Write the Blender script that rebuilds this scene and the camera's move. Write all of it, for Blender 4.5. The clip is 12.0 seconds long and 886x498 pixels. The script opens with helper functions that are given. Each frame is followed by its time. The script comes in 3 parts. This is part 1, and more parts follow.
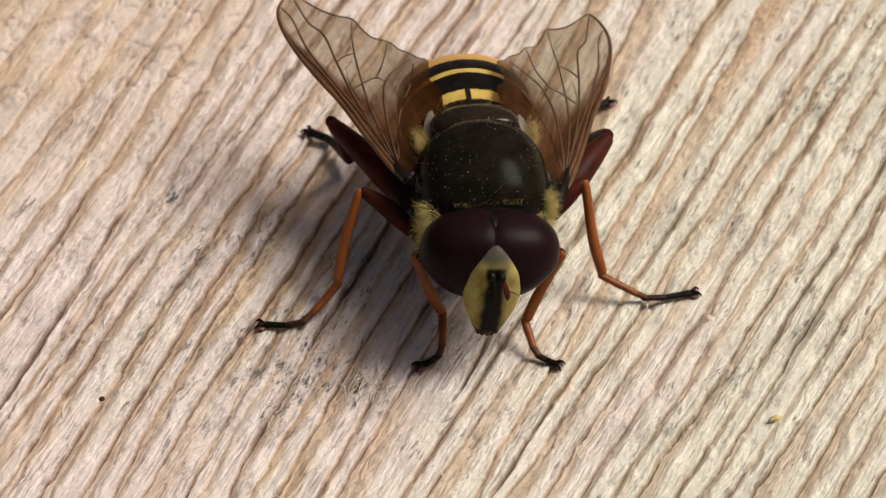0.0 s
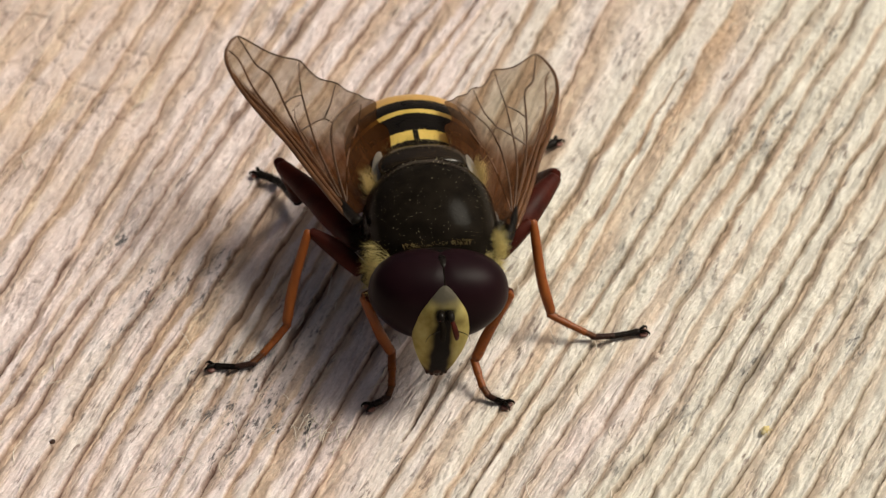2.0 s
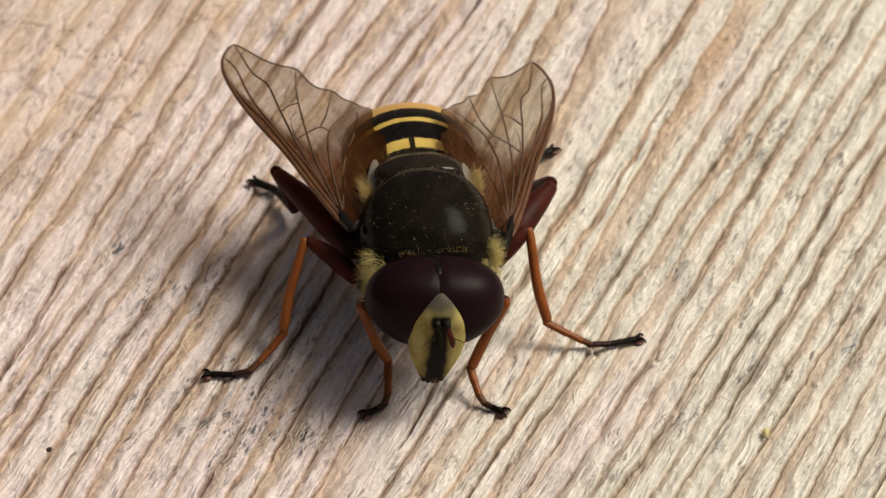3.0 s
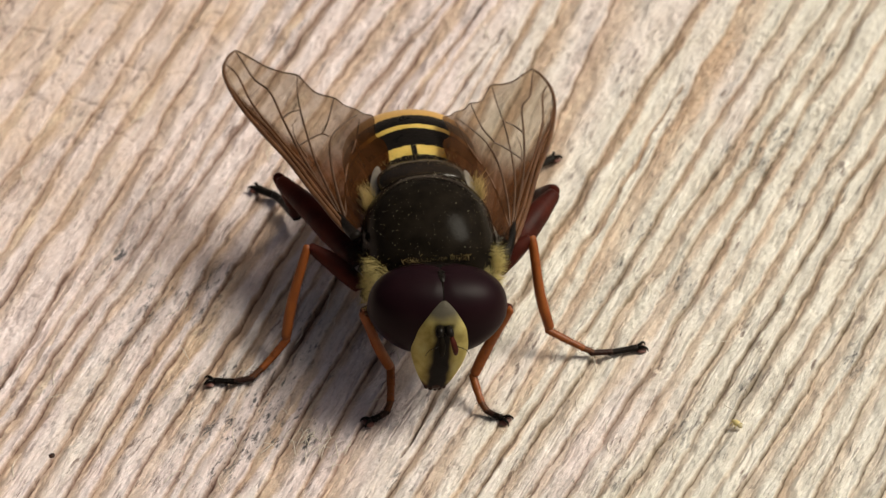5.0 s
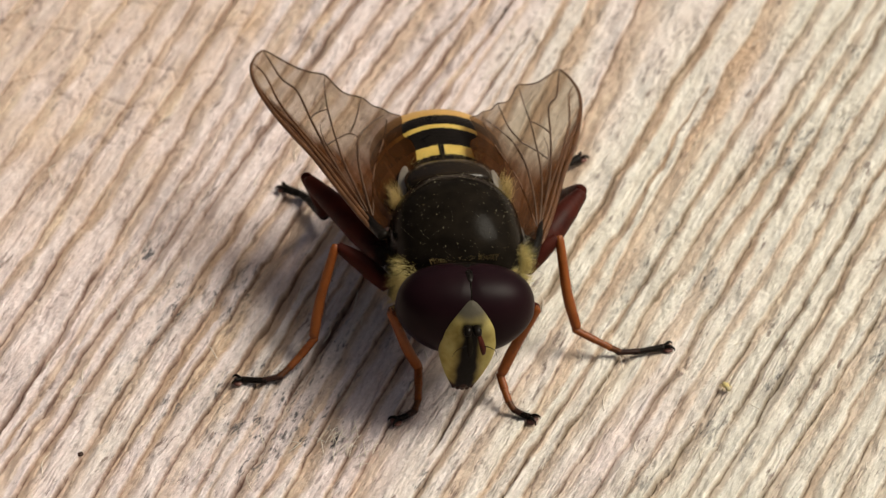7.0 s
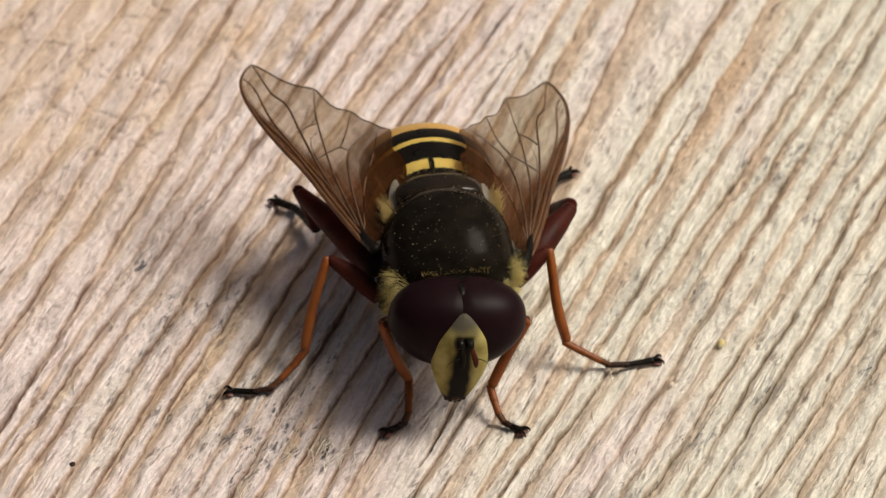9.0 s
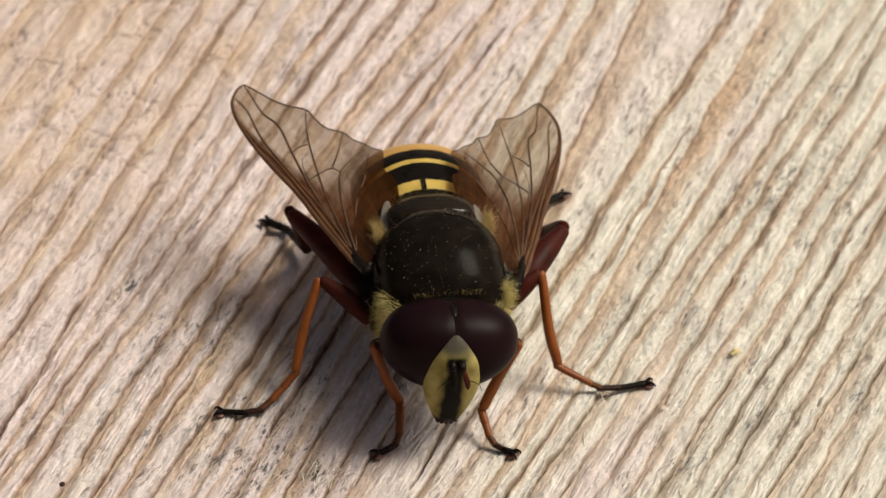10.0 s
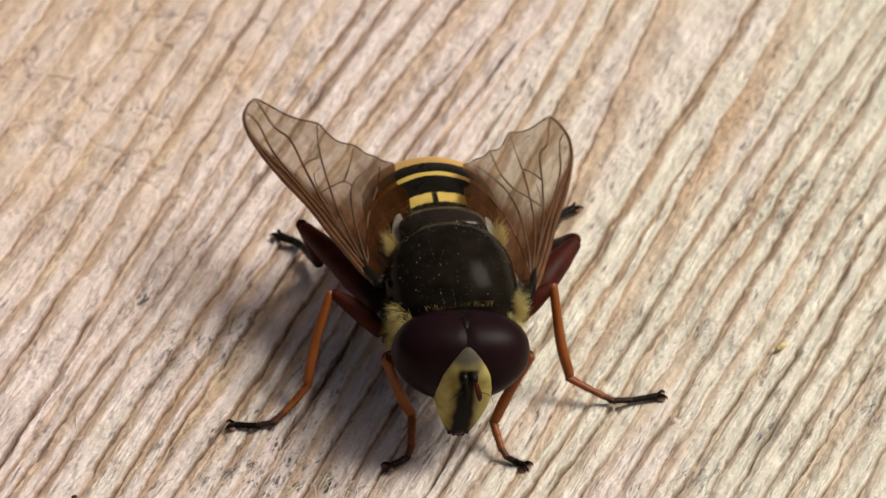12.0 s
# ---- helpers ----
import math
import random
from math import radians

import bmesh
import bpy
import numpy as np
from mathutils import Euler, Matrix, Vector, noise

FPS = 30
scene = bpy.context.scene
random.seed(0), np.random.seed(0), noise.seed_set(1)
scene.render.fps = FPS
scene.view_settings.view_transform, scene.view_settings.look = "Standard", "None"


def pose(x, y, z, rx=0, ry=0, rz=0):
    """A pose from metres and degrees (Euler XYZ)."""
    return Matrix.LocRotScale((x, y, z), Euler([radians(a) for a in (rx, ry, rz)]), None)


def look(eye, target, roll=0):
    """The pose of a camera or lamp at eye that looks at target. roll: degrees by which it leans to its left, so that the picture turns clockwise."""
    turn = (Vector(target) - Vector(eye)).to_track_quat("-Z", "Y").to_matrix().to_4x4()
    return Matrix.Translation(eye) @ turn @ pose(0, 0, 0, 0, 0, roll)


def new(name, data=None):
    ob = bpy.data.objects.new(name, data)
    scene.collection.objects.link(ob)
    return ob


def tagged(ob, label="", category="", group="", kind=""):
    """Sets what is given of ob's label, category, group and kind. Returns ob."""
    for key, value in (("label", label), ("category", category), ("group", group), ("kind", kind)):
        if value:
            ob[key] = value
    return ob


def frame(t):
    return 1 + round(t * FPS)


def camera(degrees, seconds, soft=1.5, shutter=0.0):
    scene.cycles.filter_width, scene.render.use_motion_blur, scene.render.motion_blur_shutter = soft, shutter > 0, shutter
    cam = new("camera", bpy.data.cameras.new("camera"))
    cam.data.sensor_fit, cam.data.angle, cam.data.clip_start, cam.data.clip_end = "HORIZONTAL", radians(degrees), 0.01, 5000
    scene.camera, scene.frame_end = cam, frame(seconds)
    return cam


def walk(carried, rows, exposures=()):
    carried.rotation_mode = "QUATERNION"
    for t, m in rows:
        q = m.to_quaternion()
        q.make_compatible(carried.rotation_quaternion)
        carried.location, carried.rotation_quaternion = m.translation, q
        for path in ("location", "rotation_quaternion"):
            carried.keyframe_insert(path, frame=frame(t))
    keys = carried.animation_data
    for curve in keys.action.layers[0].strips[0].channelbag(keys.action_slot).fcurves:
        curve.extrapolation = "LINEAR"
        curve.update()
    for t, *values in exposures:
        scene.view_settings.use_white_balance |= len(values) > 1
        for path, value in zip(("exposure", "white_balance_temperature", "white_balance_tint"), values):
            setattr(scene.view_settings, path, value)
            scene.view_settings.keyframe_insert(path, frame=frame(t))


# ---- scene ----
# A hoverfly basking on a weathered board, seen close up. Fly sizes are worked out in millimetres.
MM = 0.001

# ---- camera and its way ----
cam = camera(8.0, 12.0, 1.35)
cam.data.dof.use_dof = True  # a close-up lens: the board far behind the fly goes soft
cam.data.dof.focus_distance, cam.data.dof.aperture_fstop = 0.1838, 215
PATH = [
    (0, look((0.002004, -0.145105, 0.122306), (-0.000743, -0.000031, -0.000401), -0.443)),
    (0.5, look((0.002344, -0.145592, 0.122509), (0.000342, -0.000012, 0.000387), -0.586)),
    (1, look((0.001814, -0.145494, 0.122455), (0.000690, 0.000744, 0.001111), -0.353)),
    (1.5, look((0.002472, -0.145090, 0.122764), (0.000150, 0.000759, 0.000970), -0.610)),
    (2, look((0.002163, -0.145373, 0.122637), (0.000797, 0.000439, 0.000784), -0.516)),
    (2.5, look((0.001841, -0.145302, 0.122694), (0.001394, 0.000423, 0.000730), -0.389)),
    (3, look((0.002511, -0.145652, 0.122684), (0.000907, 0.000406, 0.001128), -0.599)),
    (3.5, look((0.001222, -0.145849, 0.122590), (0.000786, 0.000460, 0.001328), -0.073)),
    (5.5, look((0.001334, -0.145652, 0.122915), (0.000867, 0.000446, 0.001398), -0.113)),
    (6, look((0.000440, -0.146419, 0.122853), (0.000821, 0.000057, 0.001792), 0.189)),
    (6.5, look((0.001182, -0.146397, 0.123044), (0.000357, -0.000076, 0.001797), 0.027)),
    (7, look((0.000745, -0.146162, 0.123232), (0.000024, -0.000026, 0.001762), -0.101)),
    (7.5, look((0.001126, -0.146333, 0.123456), (0.000306, 0.000151, 0.002406), -0.062)),
    (9.5, look((0.000662, -0.147253, 0.123478), (0.000406, -0.000528, 0.002718), 0.373)),
    (10, look((0.000306, -0.146763, 0.123347), (0.000541, 0.000227, 0.002910), 0.730)),
    (10.5, look((0.000174, -0.147949, 0.122837), (-0.000538, -0.000251, 0.003272), 0.509)),
    (11, look((-0.000304, -0.148466, 0.122381), (-0.000426, -0.000491, 0.003157), 0.356)),
    (11.5, look((0.000583, -0.147514, 0.123090), (-0.000016, -0.000004, 0.003292), 0.463)),
    (12, look((0.000532, -0.147423, 0.122690), (0.000187, 0.000393, 0.003269), 0.463)),
]
walk(cam, PATH, [(0.0, 0.0, 6650, 3), (12.0, 0.0, 6650, 3)])

# ---- sky, sun ----
SUN_AZ, SUN_EL = radians(8), radians(53.5)
SUN_DIR = Vector((math.cos(SUN_AZ) * math.cos(SUN_EL), math.sin(SUN_AZ) * math.cos(SUN_EL), math.sin(SUN_EL)))
sky = bpy.data.worlds.new("sky")
scene.world = sky
sky.use_nodes = True
nt = sky.node_tree
tex = nt.nodes.new("ShaderNodeTexSky")
tex.sky_type = "NISHITA"
tex.sun_disc = False
tex.sun_elevation = SUN_EL
tex.sun_rotation = radians(90) - SUN_AZ
tex.air_density, tex.dust_density, tex.ozone_density = 0.45, 10.0, 0.5
nt.links.new(tex.outputs[0], nt.nodes["Background"].inputs["Color"])
nt.nodes["Background"].inputs["Strength"].default_value = 0.055
sun = new("sun", bpy.data.lights.new("sun", "SUN"))
sun.data.energy, sun.data.angle, sun.data.color = 2.7, radians(28), (1.0, 0.93, 0.84)
sun.matrix_world = look(SUN_DIR, (0, 0, 0))


# ---- materials ----
def material(name, rough=0.5, metal=0.0, spec=0.5):
    m = bpy.data.materials.new(name)
    m.use_nodes = True
    b = m.node_tree.nodes["Principled BSDF"]
    b.inputs["Roughness"].default_value = rough
    b.inputs["Metallic"].default_value = metal
    b.inputs["Specular IOR Level"].default_value = spec
    return m, m.node_tree, b


def coords(t, scale, out="Object"):
    tc, mp = t.nodes.new("ShaderNodeTexCoord"), t.nodes.new("ShaderNodeMapping")
    mp.inputs["Scale"].default_value = scale
    t.links.new(tc.outputs[out], mp.inputs["Vector"])
    return mp.outputs[0]


def noise_tex(t, scale, detail=3.0, rough=0.55, distortion=0.0):
    n = t.nodes.new("ShaderNodeTexNoise")
    n.inputs["Scale"].default_value, n.inputs["Detail"].default_value = 1.0, detail
    n.inputs["Roughness"].default_value, n.inputs["Distortion"].default_value = rough, distortion
    t.links.new(coords(t, scale), n.inputs["Vector"])
    return n.outputs["Fac"]


def ramp(t, fac, *stops):
    r = t.nodes.new("ShaderNodeValToRGB")
    while len(r.color_ramp.elements) < len(stops):
        r.color_ramp.elements.new(0.5)
    for e, (p, c) in zip(r.color_ramp.elements, stops):
        e.position = p
        e.color = (*c, 1) if len(c) == 3 else c
    t.links.new(fac, r.inputs[0])
    return r.outputs[0]


def grey(v):
    return (v, v, v)


def mix(t, fac, a, b, kind="MIX"):
    m = t.nodes.new("ShaderNodeMix")
    m.data_type, m.blend_type = "RGBA", kind
    for key, v in ((0, fac), (6, a), (7, b)):
        if isinstance(v, (int, float)):
            m.inputs[key].default_value = v
        elif isinstance(v, tuple):
            m.inputs[key].default_value = (*v, 1)
        else:
            t.links.new(v, m.inputs[key])
    return m.outputs[2]


def times(t, a, b):
    m = t.nodes.new("ShaderNodeMath")
    m.operation = "MULTIPLY"
    for i, v in enumerate((a, b)):
        if isinstance(v, (int, float)):
            m.inputs[i].default_value = v
        else:
            t.links.new(v, m.inputs[i])
    return m.outputs[0]


def bump(t, b, height, distance, strength=1.0):
    n = t.nodes.new("ShaderNodeBump")
    n.inputs["Distance"].default_value, n.inputs["Strength"].default_value = distance, strength
    t.links.new(height, n.inputs["Height"])
    t.links.new(n.outputs[0], b.inputs["Normal"])


def chitin(name, dark, light, rough=0.35, scale=1500, relief=0.00002, spec=0.5):
    """Insect cuticle: two tones in a fine mottling, with a punctured surface."""
    m, t, b = material(name, rough, 0, spec)
    n = noise_tex(t, (scale,) * 3, 4)
    t.links.new(ramp(t, n, (0.3, dark), (0.7, light)), b.inputs["Base Color"])
    bump(t, b, noise_tex(t, (scale * 8,) * 3, 2), relief, 0.6)
    t.links.new(ramp(t, n, (0.3, grey(rough * 0.8)), (0.75, grey(min(1, rough * 1.3)))), b.inputs["Roughness"])
    return m


def wood_material():
    """Weathered softwood: pale greyed fibres, tan strips, dirt in the cracks, mould specks. x runs across the grain, y along it."""
    m, t, b = material("weathered_wood", 0.75, 0, 0.25)

    def attribute(name):
        a = t.nodes.new("ShaderNodeAttribute")
        a.attribute_name = name
        return a.outputs["Fac"]
    fibre = noise_tex(t, (3600, 560, 4000), 6, 0.62)
    patch = noise_tex(t, (260, 110, 300), 4, 0.6, 0.4)
    pale = ramp(t, fibre, (0.25, (0.62, 0.555, 0.47)), (0.47, (0.79, 0.735, 0.645)), (0.68, (0.90, 0.855, 0.775)))
    pink = ramp(t, fibre, (0.25, (0.61, 0.49, 0.46)), (0.47, (0.775, 0.65, 0.628)), (0.68, (0.88, 0.77, 0.762)))
    xyz = t.nodes.new("ShaderNodeSeparateXYZ")
    t.links.new(coords(t, (25, 25, 25)), xyz.inputs[0])
    rosy = t.nodes.new("ShaderNodeMath")
    rosy.operation = "SUBTRACT"
    t.links.new(noise_tex(t, (190, 60, 300), 3, 0.5), rosy.inputs[0])
    t.links.new(xyz.outputs[0], rosy.inputs[1])
    rose = ramp(t, rosy.outputs[0], (0.36, grey(0)), (0.60, grey(1)))
    pale = mix(t, rose, pale, pink)
    warm = ramp(t, noise_tex(t, (3200, 450, 3000), 5, 0.62), (0.25, (0.43, 0.285, 0.185)), (0.5, (0.64, 0.455, 0.32)), (0.75, (0.80, 0.65, 0.49)))
    tan = mix(t, ramp(t, patch, (0.35, grey(0.0)), (0.65, grey(0.35))), attribute("tan"), (0, 0, 0))
    col = mix(t, tan, pale, warm)
    # short dark dashes along the fibres
    dash = ramp(t, noise_tex(t, (5200, 900, 4000), 5, 0.66), (0.57, grey(0)), (0.64, grey(0.85)))
    some = ramp(t, noise_tex(t, (700, 260, 300), 4, 0.65, 0.5), (0.42, grey(0.0)), (0.60, grey(1)))
    col = mix(t, times(t, dash, some), col, (0.20, 0.135, 0.115))
    # mould: fine dark specks in clumps, and a grey film round them; the mask also holds painted shade
    speck = ramp(t, noise_tex(t, (7500, 2000, 6000), 5, 0.68), (0.53, grey(0)), (0.61, grey(0.95)))
    where = attribute("mould_shade")
    film = ramp(t, noise_tex(t, (1700, 520, 900), 5, 0.7, 0.5), (0.40, grey(0)), (0.70, grey(0.5)))
    col = mix(t, times(t, film, where), col, (0.25, 0.235, 0.23))
    col = mix(t, times(t, speck, where), col, (0.09, 0.085, 0.09))
    col = mix(t, times(t, attribute("dirt"), 0.93), col, mix(t, rose, (0.19, 0.14, 0.085), (0.17, 0.085, 0.062)))
    grain = ramp(t, noise_tex(t, (14000, 6500, 9000), 4, 0.7), (0.3, grey(0.85)), (0.6, grey(1.0)))
    col = mix(t, 1.0, col, grain, "MULTIPLY")
    t.links.new(col, b.inputs["Base Color"])
    fine = mix(t, 0.6, noise_tex(t, (9000, 900, 6000), 5, 0.66), noise_tex(t, (4600, 1800, 5000), 7, 0.76))
    bump(t, b, fine, 0.0001, 1.0)
    return m


MATS = {
    "wood": wood_material(),
    "black": chitin("black_cuticle", (0.005, 0.004, 0.003), (0.011, 0.008, 0.006), 0.3, spec=0.09),
    "bronze": chitin("bronze_black_cuticle", (0.006, 0.0047, 0.0034), (0.014, 0.0108, 0.0075), 0.10, relief=0.000012, spec=0.024),
    "brown": chitin("dark_brown_cuticle", (0.022, 0.008, 0.005), (0.045, 0.018, 0.010), 0.35, spec=0.2),
    "tawny": chitin("tawny_cuticle", (0.075, 0.024, 0.007), (0.14, 0.045, 0.011), 0.42, spec=0.25),
    "red": chitin("red_brown_cuticle", (0.030, 0.0048, 0.0028), (0.065, 0.0105, 0.005), 0.55, spec=0.12),
    "orange": chitin("orange_cuticle", (0.18, 0.043, 0.008), (0.285, 0.08, 0.014), 0.42, spec=0.3),
    "yellow": chitin("yellow_cuticle", (0.50, 0.33, 0.06), (0.66, 0.47, 0.12), 0.4),
    "amber": chitin("amber_cuticle", (0.50, 0.27, 0.06), (0.62, 0.36, 0.10), 0.4),
    "horn": chitin("horn_brown_cuticle", (0.010, 0.0065, 0.0035), (0.022, 0.014, 0.007), 0.16, relief=0.00001, spec=0.22),
    "hair": chitin("pale_yellow_hair", (0.50, 0.39, 0.12), (0.68, 0.56, 0.23), 0.5),
    "pile": chitin("tawny_pile", (0.16, 0.11, 0.035), (0.3, 0.21, 0.07), 0.5),
    "dark_hair": chitin("tawny_hair", (0.42, 0.29, 0.09), (0.58, 0.42, 0.16), 0.5),
    "lichen": chitin("pale_yellow_mite_skin", (0.60, 0.47, 0.18), (0.74, 0.61, 0.30), 0.7),
    "mite_grey": chitin("grey_mite_skin", (0.40, 0.33, 0.17), (0.50, 0.42, 0.24), 0.5),
    "fibre": chitin("loose_wood_fibre", (0.62, 0.54, 0.44), (0.82, 0.75, 0.66), 0.6),
    "pad": chitin("brown_foot_pad", (0.10, 0.035, 0.025), (0.18, 0.07, 0.05), 0.5),
    "scale": chitin("whitish_wing_scale", (0.15, 0.125, 0.10), (0.26, 0.225, 0.18), 0.35),
    "pollen": chitin("pollen_grain", (0.60, 0.50, 0.28), (0.78, 0.70, 0.48), 0.6),
    "vein": chitin("wing_vein", (0.045, 0.020, 0.008), (0.09, 0.04, 0.015), 0.4),
    "costa": chitin("amber_wing_vein", (0.065, 0.026, 0.009), (0.115, 0.045, 0.013), 0.4),
}


def eye_material():
    m, t, b = material("compound_eye", 0.36, 0, 0.06)
    v = t.nodes.new("ShaderNodeTexVoronoi")
    v.inputs["Scale"].default_value = 1.0
    t.links.new(coords(t, (42000,) * 3), v.inputs["Vector"])
    t.links.new(ramp(t, noise_tex(t, (700,) * 3, 2), (0.3, (0.008, 0.0027, 0.0038)), (0.7, (0.014, 0.005, 0.0068))), b.inputs["Base Color"])
    bump(t, b, v.outputs["Distance"], 0.000004, 0.4)
    return m


def wing_material():
    """Clear membrane with a brown tint that deepens towards the leading edge; x runs along the wing, y across it."""
    m, t, b = material("wing_membrane", 0.22, 0, 0.25)
    out = [n for n in t.nodes if n.type == "OUTPUT_MATERIAL"][0]
    tr, mx = t.nodes.new("ShaderNodeBsdfTransparent"), t.nodes.new("ShaderNodeMixShader")
    a = t.nodes.new("ShaderNodeAttribute")
    a.attribute_name = "amber"
    tint = ramp(t, noise_tex(t, (700, 1500, 700), 4), (0.3, (0.53, 0.47, 0.39)), (0.7, (0.69, 0.63, 0.55)))
    film = t.nodes.new("ShaderNodeAttribute")
    film.attribute_name = "film"
    tint = mix(t, film.outputs["Fac"], (0.86, 0.82, 0.77), tint)
    stripe = ramp(t, noise_tex(t, (260, 3600, 900), 4, 0.6), (0.35, grey(0.72)), (0.62, grey(1.0)))
    t.links.new(mix(t, times(t, a.outputs["Fac"], stripe), tint, (0.105, 0.034, 0.008)), tr.inputs["Color"])
    t.links.new(mix(t, a.outputs["Fac"], (0.26, 0.22, 0.17), (0.085, 0.03, 0.007)), b.inputs["Base Color"])
    streak = ramp(t, noise_tex(t, (350, 4200, 900), 4, 0.6), (0.35, grey(0.5)), (0.65, grey(1.0)))
    body = times(t, times(t, ramp(t, a.outputs["Fac"], (0.0, grey(0.20)), (1.0, grey(0.6))), film.outputs["Fac"]), streak)
    t.links.new(body, mx.inputs[0])
    t.links.new(tr.outputs[0], mx.inputs[1])
    t.links.new(b.outputs[0], mx.inputs[2])
    t.links.new(mx.outputs[0], out.inputs["Surface"])
    bump(t, b, noise_tex(t, (2500, 2500, 2500), 3), 0.00003, 0.7)
    return m


def face_material():
    """Dusted yellow face: grey dust on the brow, a black stripe down the middle, a brown mouth rim."""
    m, t, b = material("dusted_yellow_face", 0.55, 0, 0.08)
    col = ramp(t, noise_tex(t, (1500,) * 3, 4), (0.3, (0.22, 0.17, 0.045)), (0.5, (0.36, 0.295, 0.10)), (0.7, (0.44, 0.375, 0.15)))
    for name, tone in (("dust", (0.085, 0.075, 0.055)), ("rim", (0.05, 0.021, 0.010)), ("dark", (0.008, 0.006, 0.005))):
        a = t.nodes.new("ShaderNodeAttribute")
        a.attribute_name = name
        col = mix(t, a.outputs["Fac"], col, tone)
    t.links.new(col, b.inputs["Base Color"])
    bump(t, b, noise_tex(t, (9000,) * 3, 2), 0.00002, 0.6)
    return m


MATS["eye"], MATS["membrane"], MATS["face"] = eye_material(), wing_material(), face_material()


def ground_material():
    m, t, b = material("bare_soil", 0.9, 0, 0.2)
    t.links.new(ramp(t, noise_tex(t, (9, 9, 9), 6), (0.3, (0.06, 0.07, 0.03)), (0.7, (0.15, 0.14, 0.07))), b.inputs["Base Color"])
    return m


# ---- mesh helpers ----
def part(name, bm, mats, parent=None, label="", smooth=True):
    """Links a bmesh as one mesh object under a thing or a part."""
    me = bpy.data.meshes.new(name)
    bm.to_mesh(me)
    bm.free()
    for m in mats if isinstance(mats, (list, tuple)) else [mats]:
        me.materials.append(m)
    for p in me.polygons:
        p.use_smooth = smooth
    ob = new(name, me)
    ob.parent = parent
    return tagged(ob, label) if label else ob


def spline(points, n):
    """n points of a smooth curve through the given ones, evenly spread over its spans."""
    p = np.array(points, float)
    p = np.vstack([2 * p[0] - p[1], p, 2 * p[-1] - p[-2]])
    s = np.linspace(0, len(p) - 3 - 1e-9, n)
    i = s.astype(int)
    f = (s - i)[:, None]
    a, b, c, d = p[i], p[i + 1], p[i + 2], p[i + 3]
    return 0.5 * (2 * b + (c - a) * f + (2 * a - 5 * b + 4 * c - d) * f ** 2 + (3 * b - a - 3 * c + d) * f ** 3)


def skin(bm, rings, cap=True):
    """Joins rings of vertices (lists of places of the same length) into a closed skin; returns the rows of faces."""
    vs = [[bm.verts.new(Vector(p) * MM) for p in r] for r in rings]
    rows = []
    for a, b in zip(vs, vs[1:]):
        n = len(a)
        rows.append([bm.faces.new((a[k], a[(k + 1) % n], b[(k + 1) % n], b[k])) for k in range(n)])
    if cap:
        bm.faces.new(vs[0][::-1])
        bm.faces.new(vs[-1])
    return rows


def tube(bm, points, radii, n=40, seg=12, flat=1.0):
    """A limb: a round or flattened tube along a smooth curve, with rounded ends."""
    c = spline(points, n)
    r = np.interp(np.linspace(0, 1, n), np.linspace(0, 1, len(radii)), radii)
    e = np.linspace(0, 1, n)
    r = r * np.sqrt(np.clip(1 - np.clip(1 - np.minimum(e, 1 - e) / 0.05, 0, 1) ** 2 * 0.92, 0.05, 1))
    tan = np.gradient(c, axis=0)
    side = Vector((0, 0, 1)).cross(Vector(tan[0]))
    side = Vector((1, 0, 0)) if side.length < 1e-6 else side.normalized()
    rings = []
    for k in range(n):
        d = Vector(tan[k]).normalized()
        side = (side - d * side.dot(d)).normalized()
        up = d.cross(side)
        rings.append([Vector(c[k]) + float(r[k]) * (math.cos(2 * math.pi * j / seg) * side + flat * math.sin(2 * math.pi * j / seg) * up) for j in range(seg)])
    skin(bm, rings)


def loft(bm, stations, n=60, seg=64, power=2.0):
    """A body along y from stations (y, z of the middle, half width, half height above, half height below)."""
    s = spline(stations, n)
    rings = []
    for y, z, w, up, down in s:
        ring = []
        for j in range(seg):
            a = 2 * math.pi * j / seg
            ca, sa = math.cos(a), math.sin(a)
            x = math.copysign(abs(ca) ** (2 / power), ca) * max(w, 0.01)
            h = math.copysign(abs(sa) ** (2 / power), sa) * max(up if sa > 0 else down, 0.01)
            ring.append((x, y, z + h))
        rings.append(ring)
    return skin(bm, rings)


def ball(bm, centre, radii, turn=None, u=32, v=20):
    m = Matrix.Translation(Vector(centre) * MM) @ (turn or Matrix()) @ Matrix.Diagonal((*[r * MM for r in radii], 1))
    bmesh.ops.create_uvsphere(bm, u_segments=u, v_segments=v, radius=1, matrix=m)


def hairs(bm, rng, roots, length, thick, spread=0.35):
    """Fine tapering bristles from (place, way) roots, in millimetres."""
    for p, d in roots:
        d = (Vector(d).normalized() + Vector(rng.normal(0, spread, 3))).normalized()
        ln = length * rng.uniform(0.6, 1.15)
        bend = Vector(rng.normal(0, 0.12, 3)) * ln
        side = d.orthogonal().normalized()
        up = d.cross(side)
        p = Vector(p)
        lo = [bm.verts.new((p + thick * (math.cos(a) * side + math.sin(a) * up)) * MM) for a in (0, 2.09, 4.19)]
        mid = [bm.verts.new((p + d * ln * 0.55 + bend * 0.4 + 0.7 * thick * (math.cos(a) * side + math.sin(a) * up)) * MM) for a in (0, 2.09, 4.19)]
        tip = bm.verts.new((p + d * ln + bend) * MM)
        for k in range(3):
            bm.faces.new((lo[k], lo[(k + 1) % 3], mid[(k + 1) % 3], mid[k]))
            bm.faces.new((mid[k], mid[(k + 1) % 3], tip))


